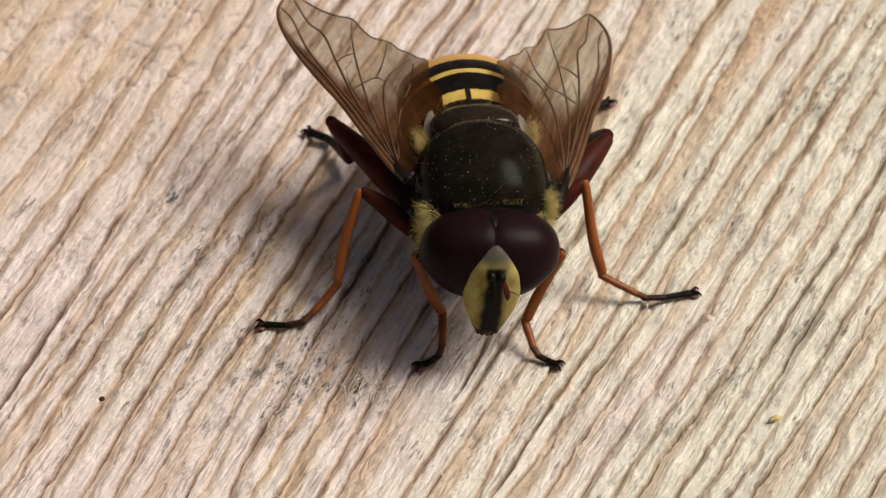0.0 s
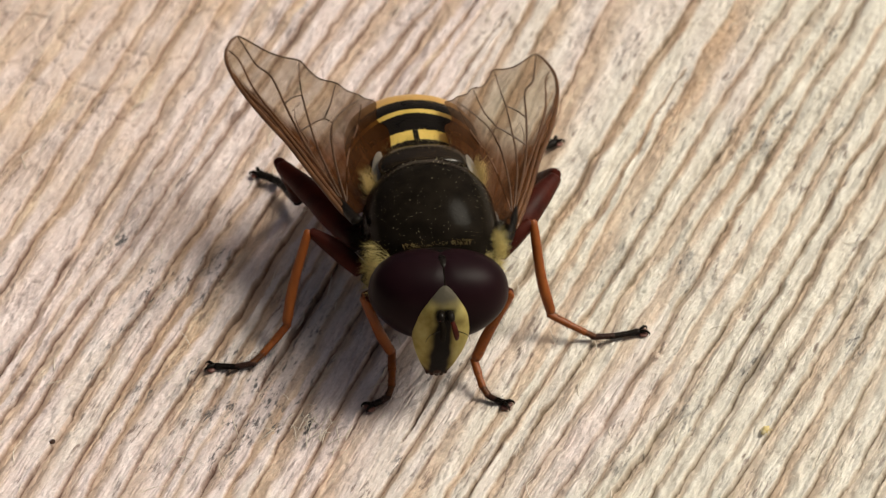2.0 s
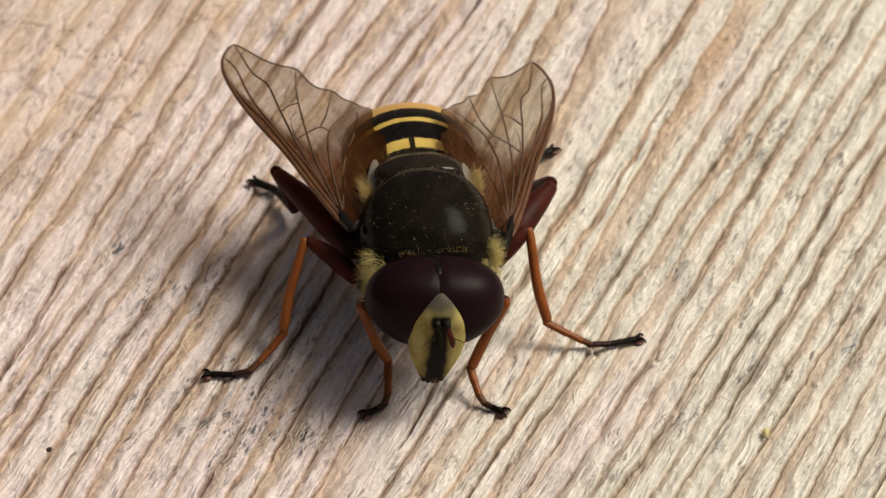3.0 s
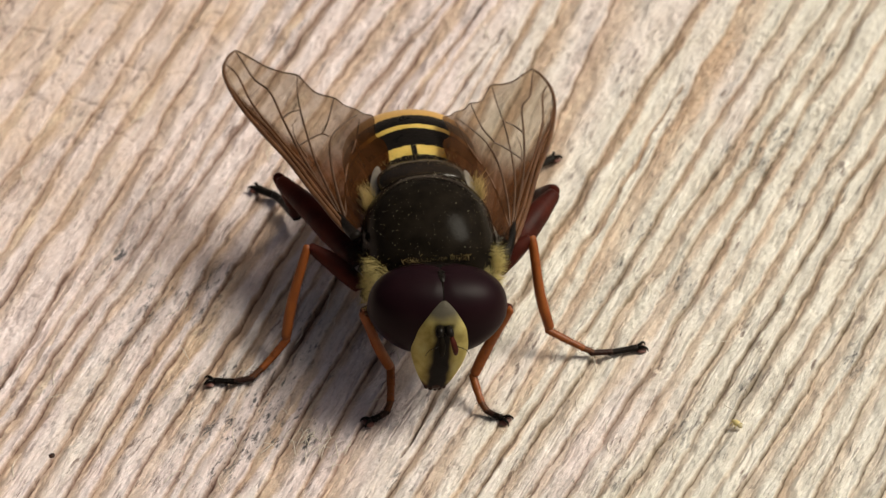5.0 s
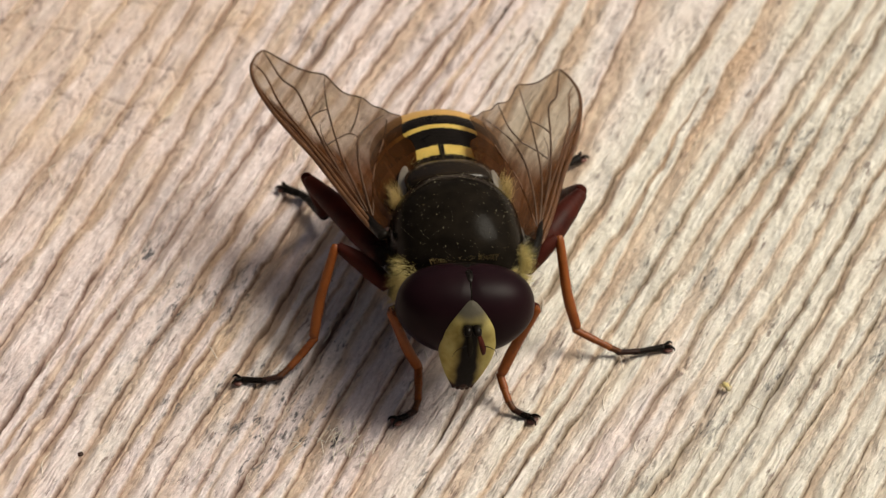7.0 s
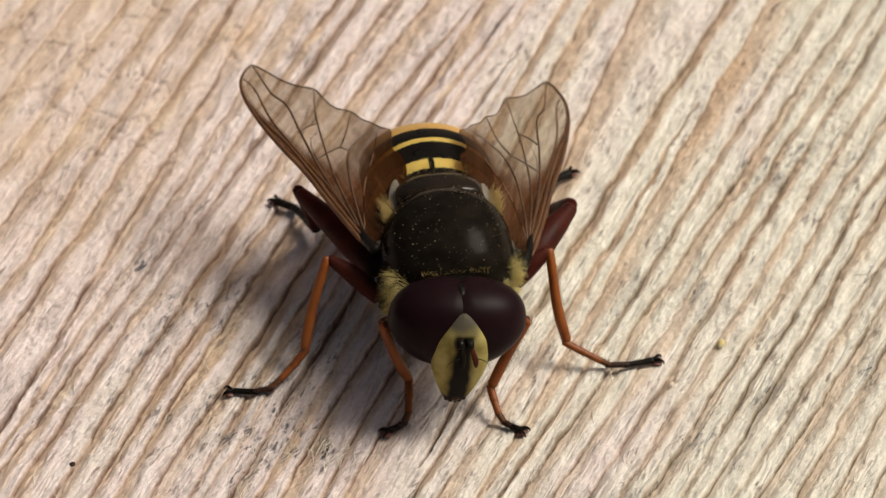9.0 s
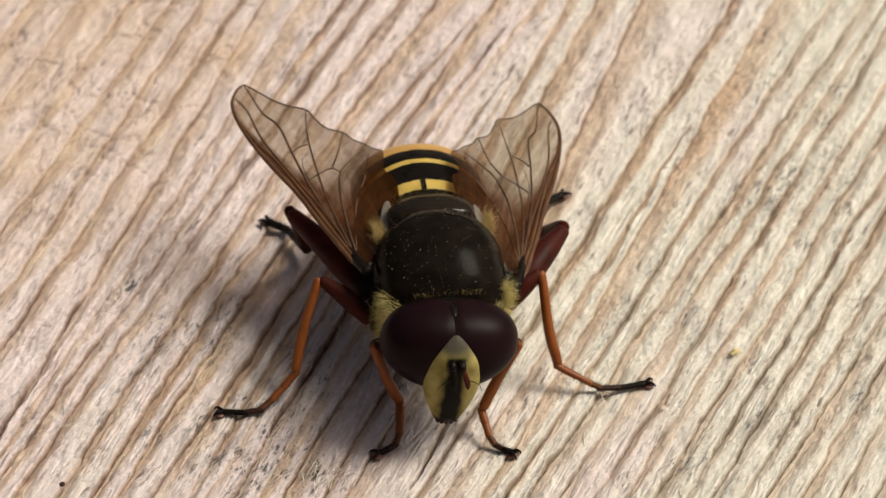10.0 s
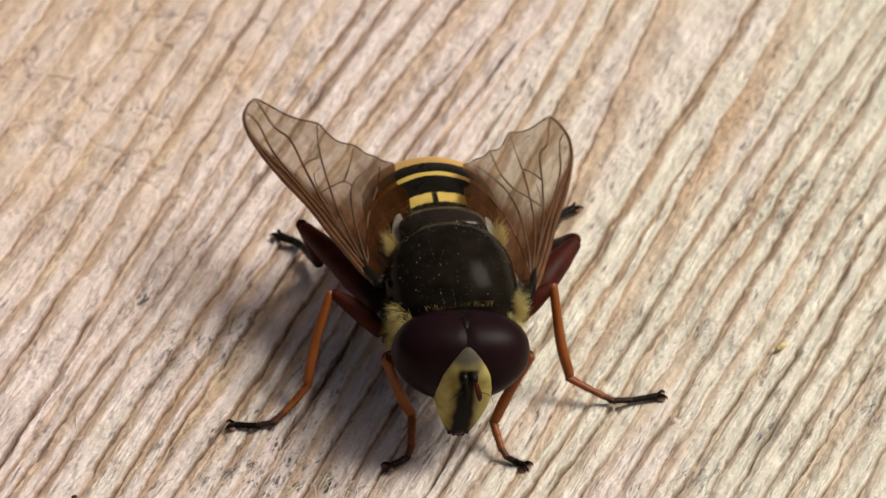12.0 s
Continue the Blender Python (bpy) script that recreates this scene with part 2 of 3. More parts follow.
# ---- ground and board ----
def build_ground():
    bm = bmesh.new()
    bmesh.ops.create_grid(bm, x_segments=20, y_segments=20, size=300)
    g = part("ground", bm, ground_material(), None, "bare soil and short grass under the board", False)
    g.location.z = -0.032
    tagged(g, category="ground", kind="structure")


GRAIN = 67.5  # degrees from x to the way of the grain


def value_noise(u, v, fu, fv, seed, octaves=3, gain=0.5):
    """Smooth noise from -1 to 1 on arrays of places."""
    rng = np.random.RandomState(seed)
    total, amp, norm = np.zeros(np.broadcast(u, v).shape), 1.0, 0.0
    for o in range(octaves):
        g = rng.uniform(-1, 1, (257, 257))
        x, y = (u * fu + 71.3 + o * 13.7) % 256, (v * fv + 39.1 + o * 7.9) % 256
        i, j = x.astype(int) % 256, y.astype(int) % 256
        f, h = x - np.floor(x), y - np.floor(y)
        f, h = f * f * (3 - 2 * f), h * h * (3 - 2 * h)
        total = total + amp * ((g[i, j] * (1 - f) + g[i + 1, j] * f) * (1 - h) + (g[i, j + 1] * (1 - f) + g[i + 1, j + 1] * f) * h)
        norm, amp, fu, fv = norm + amp, amp * gain, fu * 2, fv * 2
    return total / norm


def smooth(a, b, x):
    f = np.clip((x - a) / (b - a), 0, 1)
    return f * f * (3 - 2 * f)


# late-wood steps across the grain: place (mm), lean (mm per mm along the grain), bow (mm per square mm) and depth
STEPS = [-15.1, -13.9, -12.62, -11.62, -10.35, -9.6, -8.88, -8.25, -7.2, -6.27, -5.42, -4.45, -3.65, -2.5, -1.3, -0.28, 0.7, 1.78, 2.72, 3.6, 4.35, 5.2, 5.85, 6.7, 7.55, 8.4, 9.12, 10.0, 10.64, 11.5, 12.2, 13.1, 14.05, 15.0]
LEAN = [0, 0, -0.03, -0.02, -0.06, -0.03, 0, -0.006, -0.012, -0.01, 0.01, -0.007, -0.02, -0.02, -0.05, -0.06, -0.02, -0.1, 0.0, 0.02, -0.02, 0.02, 0.04, 0.03, 0.018, 0.02, 0.034, 0.02, 0.018, 0.03, 0.045, 0.01, 0.0, 0.0]
BOW = [0, 0, 0, 0, 0, 0, 0, 1, 1, 2, 4, 1, 3, 3, 0, 0, 0, 0, 0, 0, 0, 0, 0, 0, -0.5, 0, -1, 0, 0, 0, 0, 0, 0, 0]
DEEP = [0.4, 0.5, 0.7, 1, 0.85, 0.4, 0.8, 1, 0.9, 0.85, 0.75, 1, 0.7, 1, 0.7, 1, 0.6, 0.95, 1, 0.55, 0.5, 0.7, 0.7, 0.5, 0.8, 0.4, 1, 0.8, 0.9, 0.6, 1, 0.95, 0.8, 0.8]


# clumps of grey mould: across, along the grain, size (mm)
MOULD = [(7.0, 4.0, 0.7), (5.2, 3.2, 0.6), (9.7, -2.5, 1.0), (13.2, 2.2, 0.9), (7.5, 10.7, 1.0), (3.6, 12.3, 0.6), (7.4, 16.1, 0.6), (-6.6, -10.3, 0.4), (-7.5, -10.7, 0.4), (-5.5, -7.7, 0.7),
         (-3.2, -7.8, 1.0), (-9.1, -1.6, 0.9), (-6.5, -2.7, 0.7), (-5.9, -1.4, 0.5), (-7.4, -3.1, 0.9), (5.3, 5.5, 0.5), (8.5, 5.7, 0.4), (11.0, -3.0, 0.5), (10.8, 0.1, 0.6),
         (-1.8, -6.2, 0.9), (8.6, -5.1, 0.7), (-0.1, -7.6, 0.6)]


def board_relief(u, v):
    """Height (mm), tan strips, dirt, and mould with painted shade of the board at u across and v along the grain."""
    rng = np.random.RandomState(5)
    g, s, lean, bow = list(STEPS), list(DEEP), list(LEAN), [b / 1000 for b in BOW]
    while g[-1] < 72:
        g.append(g[-1] + rng.uniform(0.7, 1.25)), s.append(rng.uniform(0.4, 1)), lean.append(0), bow.append(0)
    while g[0] > -72:
        g.insert(0, g[0] - rng.uniform(1.0, 1.7)), s.insert(0, rng.uniform(0.2, 0.6)), lean.insert(0, 0), bow.insert(0, 0)
    # a faint step in the middle of every broad ring
    for k in range(len(g) - 2, -1, -1):
        if g[k + 1] - g[k] > 1.1 and g[k] > -9:
            f = rng.uniform(0.45, 0.65)
            g.insert(k + 1, g[k] + (g[k + 1] - g[k]) * f), s.insert(k + 1, rng.uniform(0.12, 0.3))
            lean.insert(k + 1, lean[k] + (lean[k + 1] - lean[k]) * f), bow.insert(k + 1, 0.5 * bow[k])
    near_v = np.clip(v, -16, 22)
    across = [a + b * near_v + c * (near_v ** 2 - 60) for a, b, c in zip(g, lean, bow)]
    zero = 0 * u * v
    uu = u + 0.20 * value_noise(zero, v, 1, 0.07, 11, 3) + 0.07 * value_noise(u, v, 0.8, 0.3, 12, 3) + 0.014 * value_noise(u, v, 3, 1.6, 13, 2)
    h, tan, dirt, fringe = zero.copy(), zero.copy(), zero.copy(), zero.copy()
    knot = smooth(-9.5, -11.5, u + 0.6 * value_noise(u, v, 0.3, 0.2, 21, 2)) * smooth(-6, 4, v)
    line, ragged = v[0], value_noise(u, v, 2, 0.4, 37, 2)
    flake = value_noise(u, v, 1.7, 0.95, 61, 4, 0.62)
    torn = 0.085 * value_noise(u, v, 1.5, 1.2, 62, 4, 0.68)
    broken = value_noise(u, v, 0.9, 0.9, 66, 4, 0.65)
    for k in range(len(g) - 1):
        wide = 0.34 + 0.36 * rng.uniform()
        near = np.nonzero((u[:, 0] > g[k] - 4.0) & (u[:, 0] < g[k + 1] + 4.0))[0]
        if not len(near):
            continue
        rows = slice(near[0], near[-1] + 1)
        here = across[k][rows]
        span = np.maximum(across[k + 1][rows] - here, 0.3)
        live = (0.85 + 0.9 * value_noise(0 * line + k * 3.7, line, 1, 0.3, 31, 4, 0.6)).clip(0.5, 1.25)[None] * s[k]
        d = uu[rows] - here + 0.07 * value_noise(0 * line + k * 5.1, line, 1, 0.5, 33, 4)[None] + torn[rows]
        inside = (d >= -0.25) & (d < span - 0.25)
        low = (1 - smooth(0.05, wide * span, d)) * smooth(-0.03, 0.02, d)
        crack = np.exp(-((d - 0.025) / 0.03) ** 2)
        h[rows] = np.where(inside, -0.18 * live * low - 0.11 * live * crack + 0.025 * live * np.exp(-((d + 0.07) / 0.06) ** 2), h[rows])
        strip = (1 - smooth(0.5 * wide * span, (wide + 0.1) * span, d + 0.2 * ragged[rows])) * smooth(-0.05, 0.03, d)
        tan[rows] = np.where(inside, strip, tan[rows])
        line_dirt = np.exp(-((d - 0.025) / (0.025 + 0.02 * smooth(0.0, 0.3, broken[rows]))) ** 2) * np.clip(0.1 + live * 1.25, 0, 1) * smooth(-0.75, -0.1, broken[rows])
        dirt[rows] = np.where(inside, line_dirt, dirt[rows])
        fringe[rows] = np.where(inside, np.exp(-((d + 0.02) / 0.14) ** 2) * np.clip(live * 1.4, 0, 1), fringe[rows])
    calm = 1 - 0.25 * knot
    h, dirt = h * calm, dirt * calm
    tan = np.clip(tan * (1 - 0.2 * smooth(1, 7, u)) * (0.95 + 0.8 * value_noise(u, v, 0.5, 0.1, 41, 3)) + knot * (0.5 + 0.5 * value_noise(u, v, 0.8, 0.5, 43, 3)), 0, 1)
    # flakes of fibre that end in little steps, splinters, fine checks
    steps = flake * 5
    h = h + (0.024 - 0.008 * knot) * (np.floor(steps) + smooth(0.75, 1.0, steps - np.floor(steps)))
    h = h + 0.022 * value_noise(u, v, 1.6, 0.25, 51, 4, 0.6) + 0.014 * value_noise(u, v, 5, 1.6, 52, 3, 0.6) + 0.009 * value_noise(u, v, 8, 4, 58, 2)
    check = np.abs(value_noise(u, v, 1.3, 0.16, 53, 4))
    h = h - 0.035 * np.exp(-(check / 0.016) ** 2)
    dirt = np.clip(dirt + 0.28 * np.exp(-(check / 0.014) ** 2) * smooth(-0.1, 0.2, value_noise(u, v, 0.8, 0.5, 54, 3)), 0, 1)
    split = np.abs(value_noise(u, v, 2.1, 0.11, 71, 3))
    open_here = smooth(-0.1, 0.25, value_noise(u, v, 0.9, 0.22, 72, 3)) * (1 - knot)
    h = h - 0.03 * np.exp(-(split / 0.02) ** 2) * open_here
    dirt = np.clip(dirt + 0.25 * np.exp(-(split / 0.015) ** 2) * open_here, 0, 1)
    curl = np.abs(value_noise(u + 0.5 * value_noise(u, v, 0.7, 0.7, 55, 2), v, 0.55, 0.5, 56, 3))
    h = h - knot * 0.05 * np.exp(-(curl / 0.035) ** 2) + knot * 0.13 * value_noise(u, v, 0.75, 0.4, 57, 3, 0.45)
    dirt = np.clip(dirt + knot * 0.35 * np.exp(-(curl / 0.025) ** 2), 0, 1)
    # short hairline cracks that run askew
    skew = np.abs(value_noise(u + 0.45 * v, v - 0.3 * u, 1.0, 0.6, 73, 4, 0.6))
    here = smooth(0.0, 0.3, value_noise(u, v, 0.6, 0.4, 74, 3))
    h = h - 0.03 * np.exp(-(skew / 0.02) ** 2) * here
    dirt = np.clip(dirt + 0.42 * np.exp(-(skew / 0.018) ** 2) * here, 0, 1)
    # mould clumps, and one patch that paints in shade as well
    mould_shade = (0.24 + 0.05 * smooth(3, -2, u) + 0.6 * fringe) * smooth(0.1, 0.5, value_noise(u, v, 0.6, 0.3, 63, 4, 0.62)) * (1 - 0.85 * knot)
    mould_shade = mould_shade + (0.25 + 0.5 * fringe) * np.exp(-((u + 3.6) / 3.6) ** 2 - ((v + 2.5) / 7.0) ** 2) * smooth(-0.2, 0.35, value_noise(u, v, 1.0, 0.5, 65, 4, 0.6))
    # patch left of the fly: mould flecks, deepened to paint in the fly's shade
    mould_shade = mould_shade + 1.15 * np.exp(-((u + 1.5) / 3.0) ** 2 - ((v + 6.5) / 4.0) ** 2) * smooth(-0.15, 0.3, value_noise(u, v, 1.1, 0.55, 67, 4, 0.62))
    for mu, mv, r in MOULD:
        mould_shade = mould_shade + 1.15 * np.exp(-(((u - mu) / (0.6 * r)) ** 2 + ((v - mv) / (1.3 * r)) ** 2)) * (0.7 + 0.9 * value_noise(u, v, 1.8, 1.1, 64, 3))
    return h, tan, dirt, np.clip(mould_shade, 0, 1)


def build_board():
    """One board, its upper face cut into fine relief round the fly and coarser away from it."""
    us = np.concatenate([np.linspace(-70, -21.5, 50)[:-1], np.arange(-21.5, 18.501, 0.034), np.linspace(18.5, 70, 53)[1:]])
    vs = np.concatenate([np.linspace(-450, -50, 50)[:-1], np.linspace(-50, -18, 40)[:-1], np.arange(-18, 24.001, 0.13), np.linspace(24, 60, 45)[1:], np.linspace(60, 450, 50)[1:]])
    U, V = np.meshgrid(us, vs, indexing="ij")
    h, tan, dirt, mould_shade = board_relief(U, V)
    edge = smooth(70, 66, np.abs(U)) * smooth(450, 446, np.abs(V))
    h = h * edge - 2.0 * (1 - edge)
    nu, nv = len(us), len(vs)
    top = np.stack([U, V, h], -1).reshape(-1, 3)
    border = np.concatenate([np.arange(nv), np.arange(1, nu) * nv + nv - 1, (nu - 1) * nv + np.arange(nv - 2, -1, -1), np.arange(nu - 2, 0, -1) * nv])
    low = top[border].copy()
    low[:, 2] = -28
    pts = np.concatenate([top, low]) * MM
    a = (np.arange(nu - 1)[:, None] * nv + np.arange(nv - 1)[None]).reshape(-1)
    quads = np.stack([a, a + nv, a + nv + 1, a + 1], 1)
    nb, b0 = len(border), len(top)
    k = np.arange(nb)
    walls = np.stack([border[k], border[(k + 1) % nb], b0 + (k + 1) % nb, b0 + k], 1)
    me = bpy.data.meshes.new("board")
    me.from_pydata(pts.tolist(), [], np.concatenate([quads, walls]).tolist() + [list(range(b0, b0 + nb))[::-1]])
    for name, val in (("tan", tan), ("dirt", dirt), ("mould_shade", mould_shade)):
        at = me.attributes.new(name, "FLOAT", "POINT")
        at.data.foreach_set("value", np.concatenate([val.reshape(-1), np.zeros(nb)]).astype(np.float32))
    me.materials.append(MATS["wood"])
    ob = new("board", me)
    ob.matrix_world = pose(0, 0, 0, 0, 0, GRAIN - 90)
    tagged(ob, "weathered softwood board with raised pale grain and grey mould", "board")


def build_splinters():
    """Fine fibres torn loose from the board, lying on it."""
    rng = np.random.RandomState(77)
    bm = bmesh.new()
    g = radians(GRAIN)
    for _ in range(170):
        x, y = rng.uniform(-15, 15), rng.uniform(-12, 18)
        a = g + rng.normal(0, 0.45)
        ln, lift = rng.uniform(0.3, 1.1), rng.uniform(0.02, 0.16)
        d = Vector((math.cos(a), math.sin(a), 0))
        side = Vector((-d.y, d.x, 0)) * rng.normal(0, 0.15) * ln
        p = Vector((x, y, 0.0))
        tube(bm, [p, p + d * ln * 0.5 + side + Vector((0, 0, lift)), p + d * ln + Vector((0, 0, 0.3 * lift))], [0.018, 0.014, 0.006], 8, 4)
    for _ in range(34):
        x, y = rng.normal(-3.07, 0.5), rng.normal(-7.02, 0.45)
        a = g + rng.normal(0, 0.8)
        d = Vector((math.cos(a), math.sin(a), 0))
        p, ln = Vector((x, y, 0.0)), rng.uniform(0.3, 0.8)
        tube(bm, [p, p + d * ln * 0.5 + Vector((0, 0, rng.uniform(0.05, 0.2))), p + d * ln + Vector((0, 0, rng.uniform(0, 0.15)))], [0.016, 0.013, 0.006], 8, 4)
    ob = part("wood_fibres", bm, MATS["fibre"], None, "pale loose fibres torn from the weathered board")
    tagged(ob, category="wood fibres", kind="stuff")


def build_crumb():
    """A tiny crumb lying in the grain."""
    bm = bmesh.new()
    bmesh.ops.create_icosphere(bm, subdivisions=3, radius=0.1 * MM)
    for v in bm.verts:
        v.co *= 1 + 0.35 * noise.noise(v.co * 9000 + Vector((0.1, 3.1, 7.7)))
        v.co.z *= 0.4
    ob = part("dirt_crumb", bm, MATS["brown"], None, "tiny dark brown crumb of dirt lodged in the grain")
    ob.location = (-10.58 * MM, -7.33 * MM, 0)
    tagged(ob, category="crumb")


# the mite's way over the board: seconds, place (mm), heading (degrees)
MITE_WAY = [
    (0, 8.99, -8.16, 28),
    (1, 9.78, -7.73, 43),
    (2, 10.21, -7.03, 58),
    (3, 10.36, -6.82, 91),
    (3.5, 10.20, -6.70, 132),
    (5.5, 9.30, -5.65, 124),
    (6, 9.15, -5.16, 114),
    (6.5, 8.83, -4.64, 133),
    (7, 8.43, -4.38, 114),
    (7.5, 8.46, -3.78, 80),
    (9.5, 8.96, -1.40, 71),
    (10, 9.36, -1.10, 47),
    (10.5, 9.61, -0.71, 48),
    (11, 9.79, -0.63, 25),
    (11.5, 10.02, -0.52, 32),
    (12, 10.43, -0.23, 35),
]


def build_mite():
    """A mite no bigger than a grain of sand, walking over the board; its nose points along x."""
    mite = new("mite")
    tagged(mite, "tiny pale yellow mite crawling over the weathered board", "mite")
    bm = bmesh.new()
    ball(bm, (0.03, 0, 0.09), (0.13, 0.095, 0.075), None, 20, 14)
    body = part("body", bm, MATS["lichen"], mite)
    bm = bmesh.new()
    ball(bm, (-0.12, 0, 0.08), (0.10, 0.075, 0.06), None, 16, 12)
    part("abdomen", bm, MATS["mite_grey"], body, "greyish translucent hind end")
    bm = bmesh.new()
    ball(bm, (0.165, 0, 0.075), (0.05, 0.045, 0.04), None, 12, 8)
    part("head", bm, MATS["lichen"], body)
    for sx in (-1, 1):
        for x, w in ((0.11, 0.6), (0.04, 0.1), (-0.05, -0.4)):
            bm = limb_mesh([(x, sx * 0.07, 0.07), (x + 0.03 * w, sx * 0.12, 0.08), (x + 0.08 * w, sx * 0.16, 0.0)], [0.016, 0.013, 0.007], 6, 1, 10)
            part("leg", bm, MATS["lichen"], body)


# ---- the fly ----
def build_fly():
    fly = new("hoverfly")
    tagged(fly, "black and yellow banded hoverfly with amber wings resting on weathered wood", "fly")
    fly.matrix_world = pose(0.3 * MM, -1.0 * MM, 0, 0, 0, 7.5)
    build_thorax(fly)
    build_abdomen(fly)
    build_head(fly)
    build_legs(fly)
    build_wings(fly)


def build_thorax(fly):
    bm = bmesh.new()
    loft(bm, [(-3.15, 3.5, 0.5, 0.5, 0.5), (-3.0, 3.6, 1.15, 0.95, 1.0), (-2.5, 3.55, 1.7, 1.5, 1.5), (-1.6, 3.5, 1.95, 1.95, 1.75), (-0.6, 3.5, 1.98, 2.0, 1.8),
              (0.1, 3.5, 1.75, 1.8, 1.5), (0.6, 3.5, 1.35, 1.45, 1.1), (0.85, 3.5, 0.9, 0.9, 0.7)], 60, 72, 2.25)
    thorax = part("thorax", bm, MATS["bronze"], fly, "glossy bronze-black thorax dusted with pollen")
    bm = bmesh.new()
    loft(bm, [(0.15, 4.7, 0.6, 0.25, 0.3), (0.3, 4.75, 1.2, 0.42, 0.4), (0.8, 4.68, 1.3, 0.42, 0.4), (1.3, 4.55, 1.05, 0.38, 0.35), (1.6, 4.45, 0.5, 0.16, 0.2)], 30, 40, 2.2)
    part("scutellum", bm, MATS["horn"], thorax, "glossy horn-brown scutellum")
    rng = np.random.RandomState(8)
    tufts = [("shoulder_hair", (-1.70, -2.35, 3.75), (0.22, 0.3, 0.45), (-0.75, -0.45, 0.5), 420, 0.46, 0.16, "hair"),
             ("shoulder_hair", (1.72, -2.25, 3.85), (0.2, 0.3, 0.40), (0.75, -0.45, 0.5), 420, 0.44, 0.16, "hair"),
             ("side_hair", (-1.85, -2.2, 3.1), (0.12, 0.3, 0.55), (-0.9, -0.5, 0.0), 240, 0.42, 0.18, "hair"),
             ("side_hair", (1.8, -2.1, 3.3), (0.12, 0.3, 0.5), (0.8, -0.5, 0.1), 240, 0.40, 0.18, "hair"),
             ("wing_base_hair", (-1.58, 0.2, 4.35), (0.16, 0.4, 0.28), (-0.45, 0.35, 0.8), 380, 0.42, 0.2, "dark_hair"),
             ("wing_base_hair", (1.58, 0.2, 4.35), (0.16, 0.4, 0.28), (0.45, 0.35, 0.8), 380, 0.42, 0.2, "dark_hair"),
             ("pleural_hair", (-2.05, -0.95, 3.3), (0.25, 0.45, 0.5), (-0.9, -0.1, 0.4), 620, 0.34, 0.3, "black"),
             ("pleural_hair", (2.05, -1.05, 3.3), (0.25, 0.45, 0.5), (0.9, -0.1, 0.4), 620, 0.34, 0.3, "black"),
             ("collar_hair", (0.0, -2.9, 4.52), (1.0, 0.08, 0.06), (0, -0.2, 1.0), 170, 0.2, 0.3, "dark_hair")]
    for name, c, r, way, count, ln, spread, mat in tufts:
        bm = bmesh.new()
        hairs(bm, rng, [(Vector(c) + Vector(rng.uniform(-1, 1, 3) * np.array(r)), way) for _ in range(count)], ln, 0.0042, spread)
        tagged(part(name, bm, MATS[mat], thorax), kind="stuff")
    # short tawny pile all over the back
    bm = bmesh.new()
    skin_points = [(v.co / MM, v.normal.copy()) for v in thorax.data.vertices if v.co.z > 4.2 * MM and v.co.y < 0.5 * MM]
    roots = []
    for k in rng.choice(len(skin_points), 620):
        p, n = skin_points[k]
        roots.append((p + Vector((rng.normal(0, 0.05), rng.normal(0, 0.05), 0.0)), n + Vector((0, 0.7, 0))))
    hairs(bm, rng, roots, 0.15, 0.0034, 0.25)
    tagged(part("dorsal_hair", bm, MATS["pile"], thorax), kind="stuff")
    bm = bmesh.new()
    roots = [(Vector((rng.uniform(-1.15, 1.15), rng.uniform(0.7, 1.5), 4.95)), (0, 0.5, 0.9)) for _ in range(160)]
    hairs(bm, rng, roots, 0.22, 0.003, 0.3)
    tagged(part("scutellum_hair", bm, MATS["pile"], thorax), kind="stuff")
    bm = bmesh.new()
    back = [v.co / MM for v in thorax.data.vertices if v.co.z > 4.7 * MM]
    for k in rng.choice(len(back), 340, replace=False):
        p = back[k] + Vector((rng.normal(0, 0.045), rng.normal(0, 0.045), 0))
        ball(bm, p, [rng.uniform(0.003, 0.007) + 0.007 * rng.uniform() ** 4] * 3, None, 6, 4)
    tagged(part("pollen", bm, MATS["pollen"], thorax), kind="stuff")


def build_abdomen(fly):
    bm = bmesh.new()
    rows = loft(bm, [(0.5, 3.3, 0.9, 0.8, 0.5), (0.9, 3.35, 1.5, 1.1, 0.65), (1.8, 3.33, 1.95, 1.27, 0.9), (2.9, 3.26, 2.0, 1.34, 1.0), (3.8, 3.16, 1.98, 1.34, 1.0),
                     (4.7, 2.82, 1.8, 1.31, 0.85), (5.5, 2.35, 1.35, 1.05, 0.65), (6.2, 1.9, 0.7, 0.6, 0.4), (6.4, 1.85, 0.2, 0.15, 0.15)], 240, 160, 2.05)
    for row in rows:
        for f in row:
            c = f.calc_center_median() / MM
            x, y = abs(c.x), c.y + 0.15 * c.x * c.x
            if 1.95 < y < 2.40 and x > 0.09:
                f.material_index = 1
            elif 3.25 < y < 3.47:
                f.material_index = 1
            elif 4.08 < y < 5.2:
                f.material_index = 2
            elif y > 6.2:
                f.material_index = 2
    abdomen = part("abdomen", bm, [MATS["black"], MATS["yellow"], MATS["amber"]], fly, "broad glossy black abdomen with yellow bands")
    rng = np.random.RandomState(18)
    bm = bmesh.new()
    roots = []
    for _ in range(300):
        x = rng.uniform(-1.9, 1.9)
        y = rng.uniform(1.85, 2.4) - 0.15 * x * x
        z = np.interp(y, [0.9, 1.8, 2.9], [4.45, 4.6, 4.6]) - 3.33
        roots.append(((x, y, 3.33 + z * max(0, 1 - abs(x / 2.02) ** 2.05) ** 0.49), (x * 0.3, 0.5, 0.7)))
    hairs(bm, rng, roots, 0.09, 0.004)
    tagged(part("band_hair", bm, MATS["hair"], abdomen), kind="stuff")


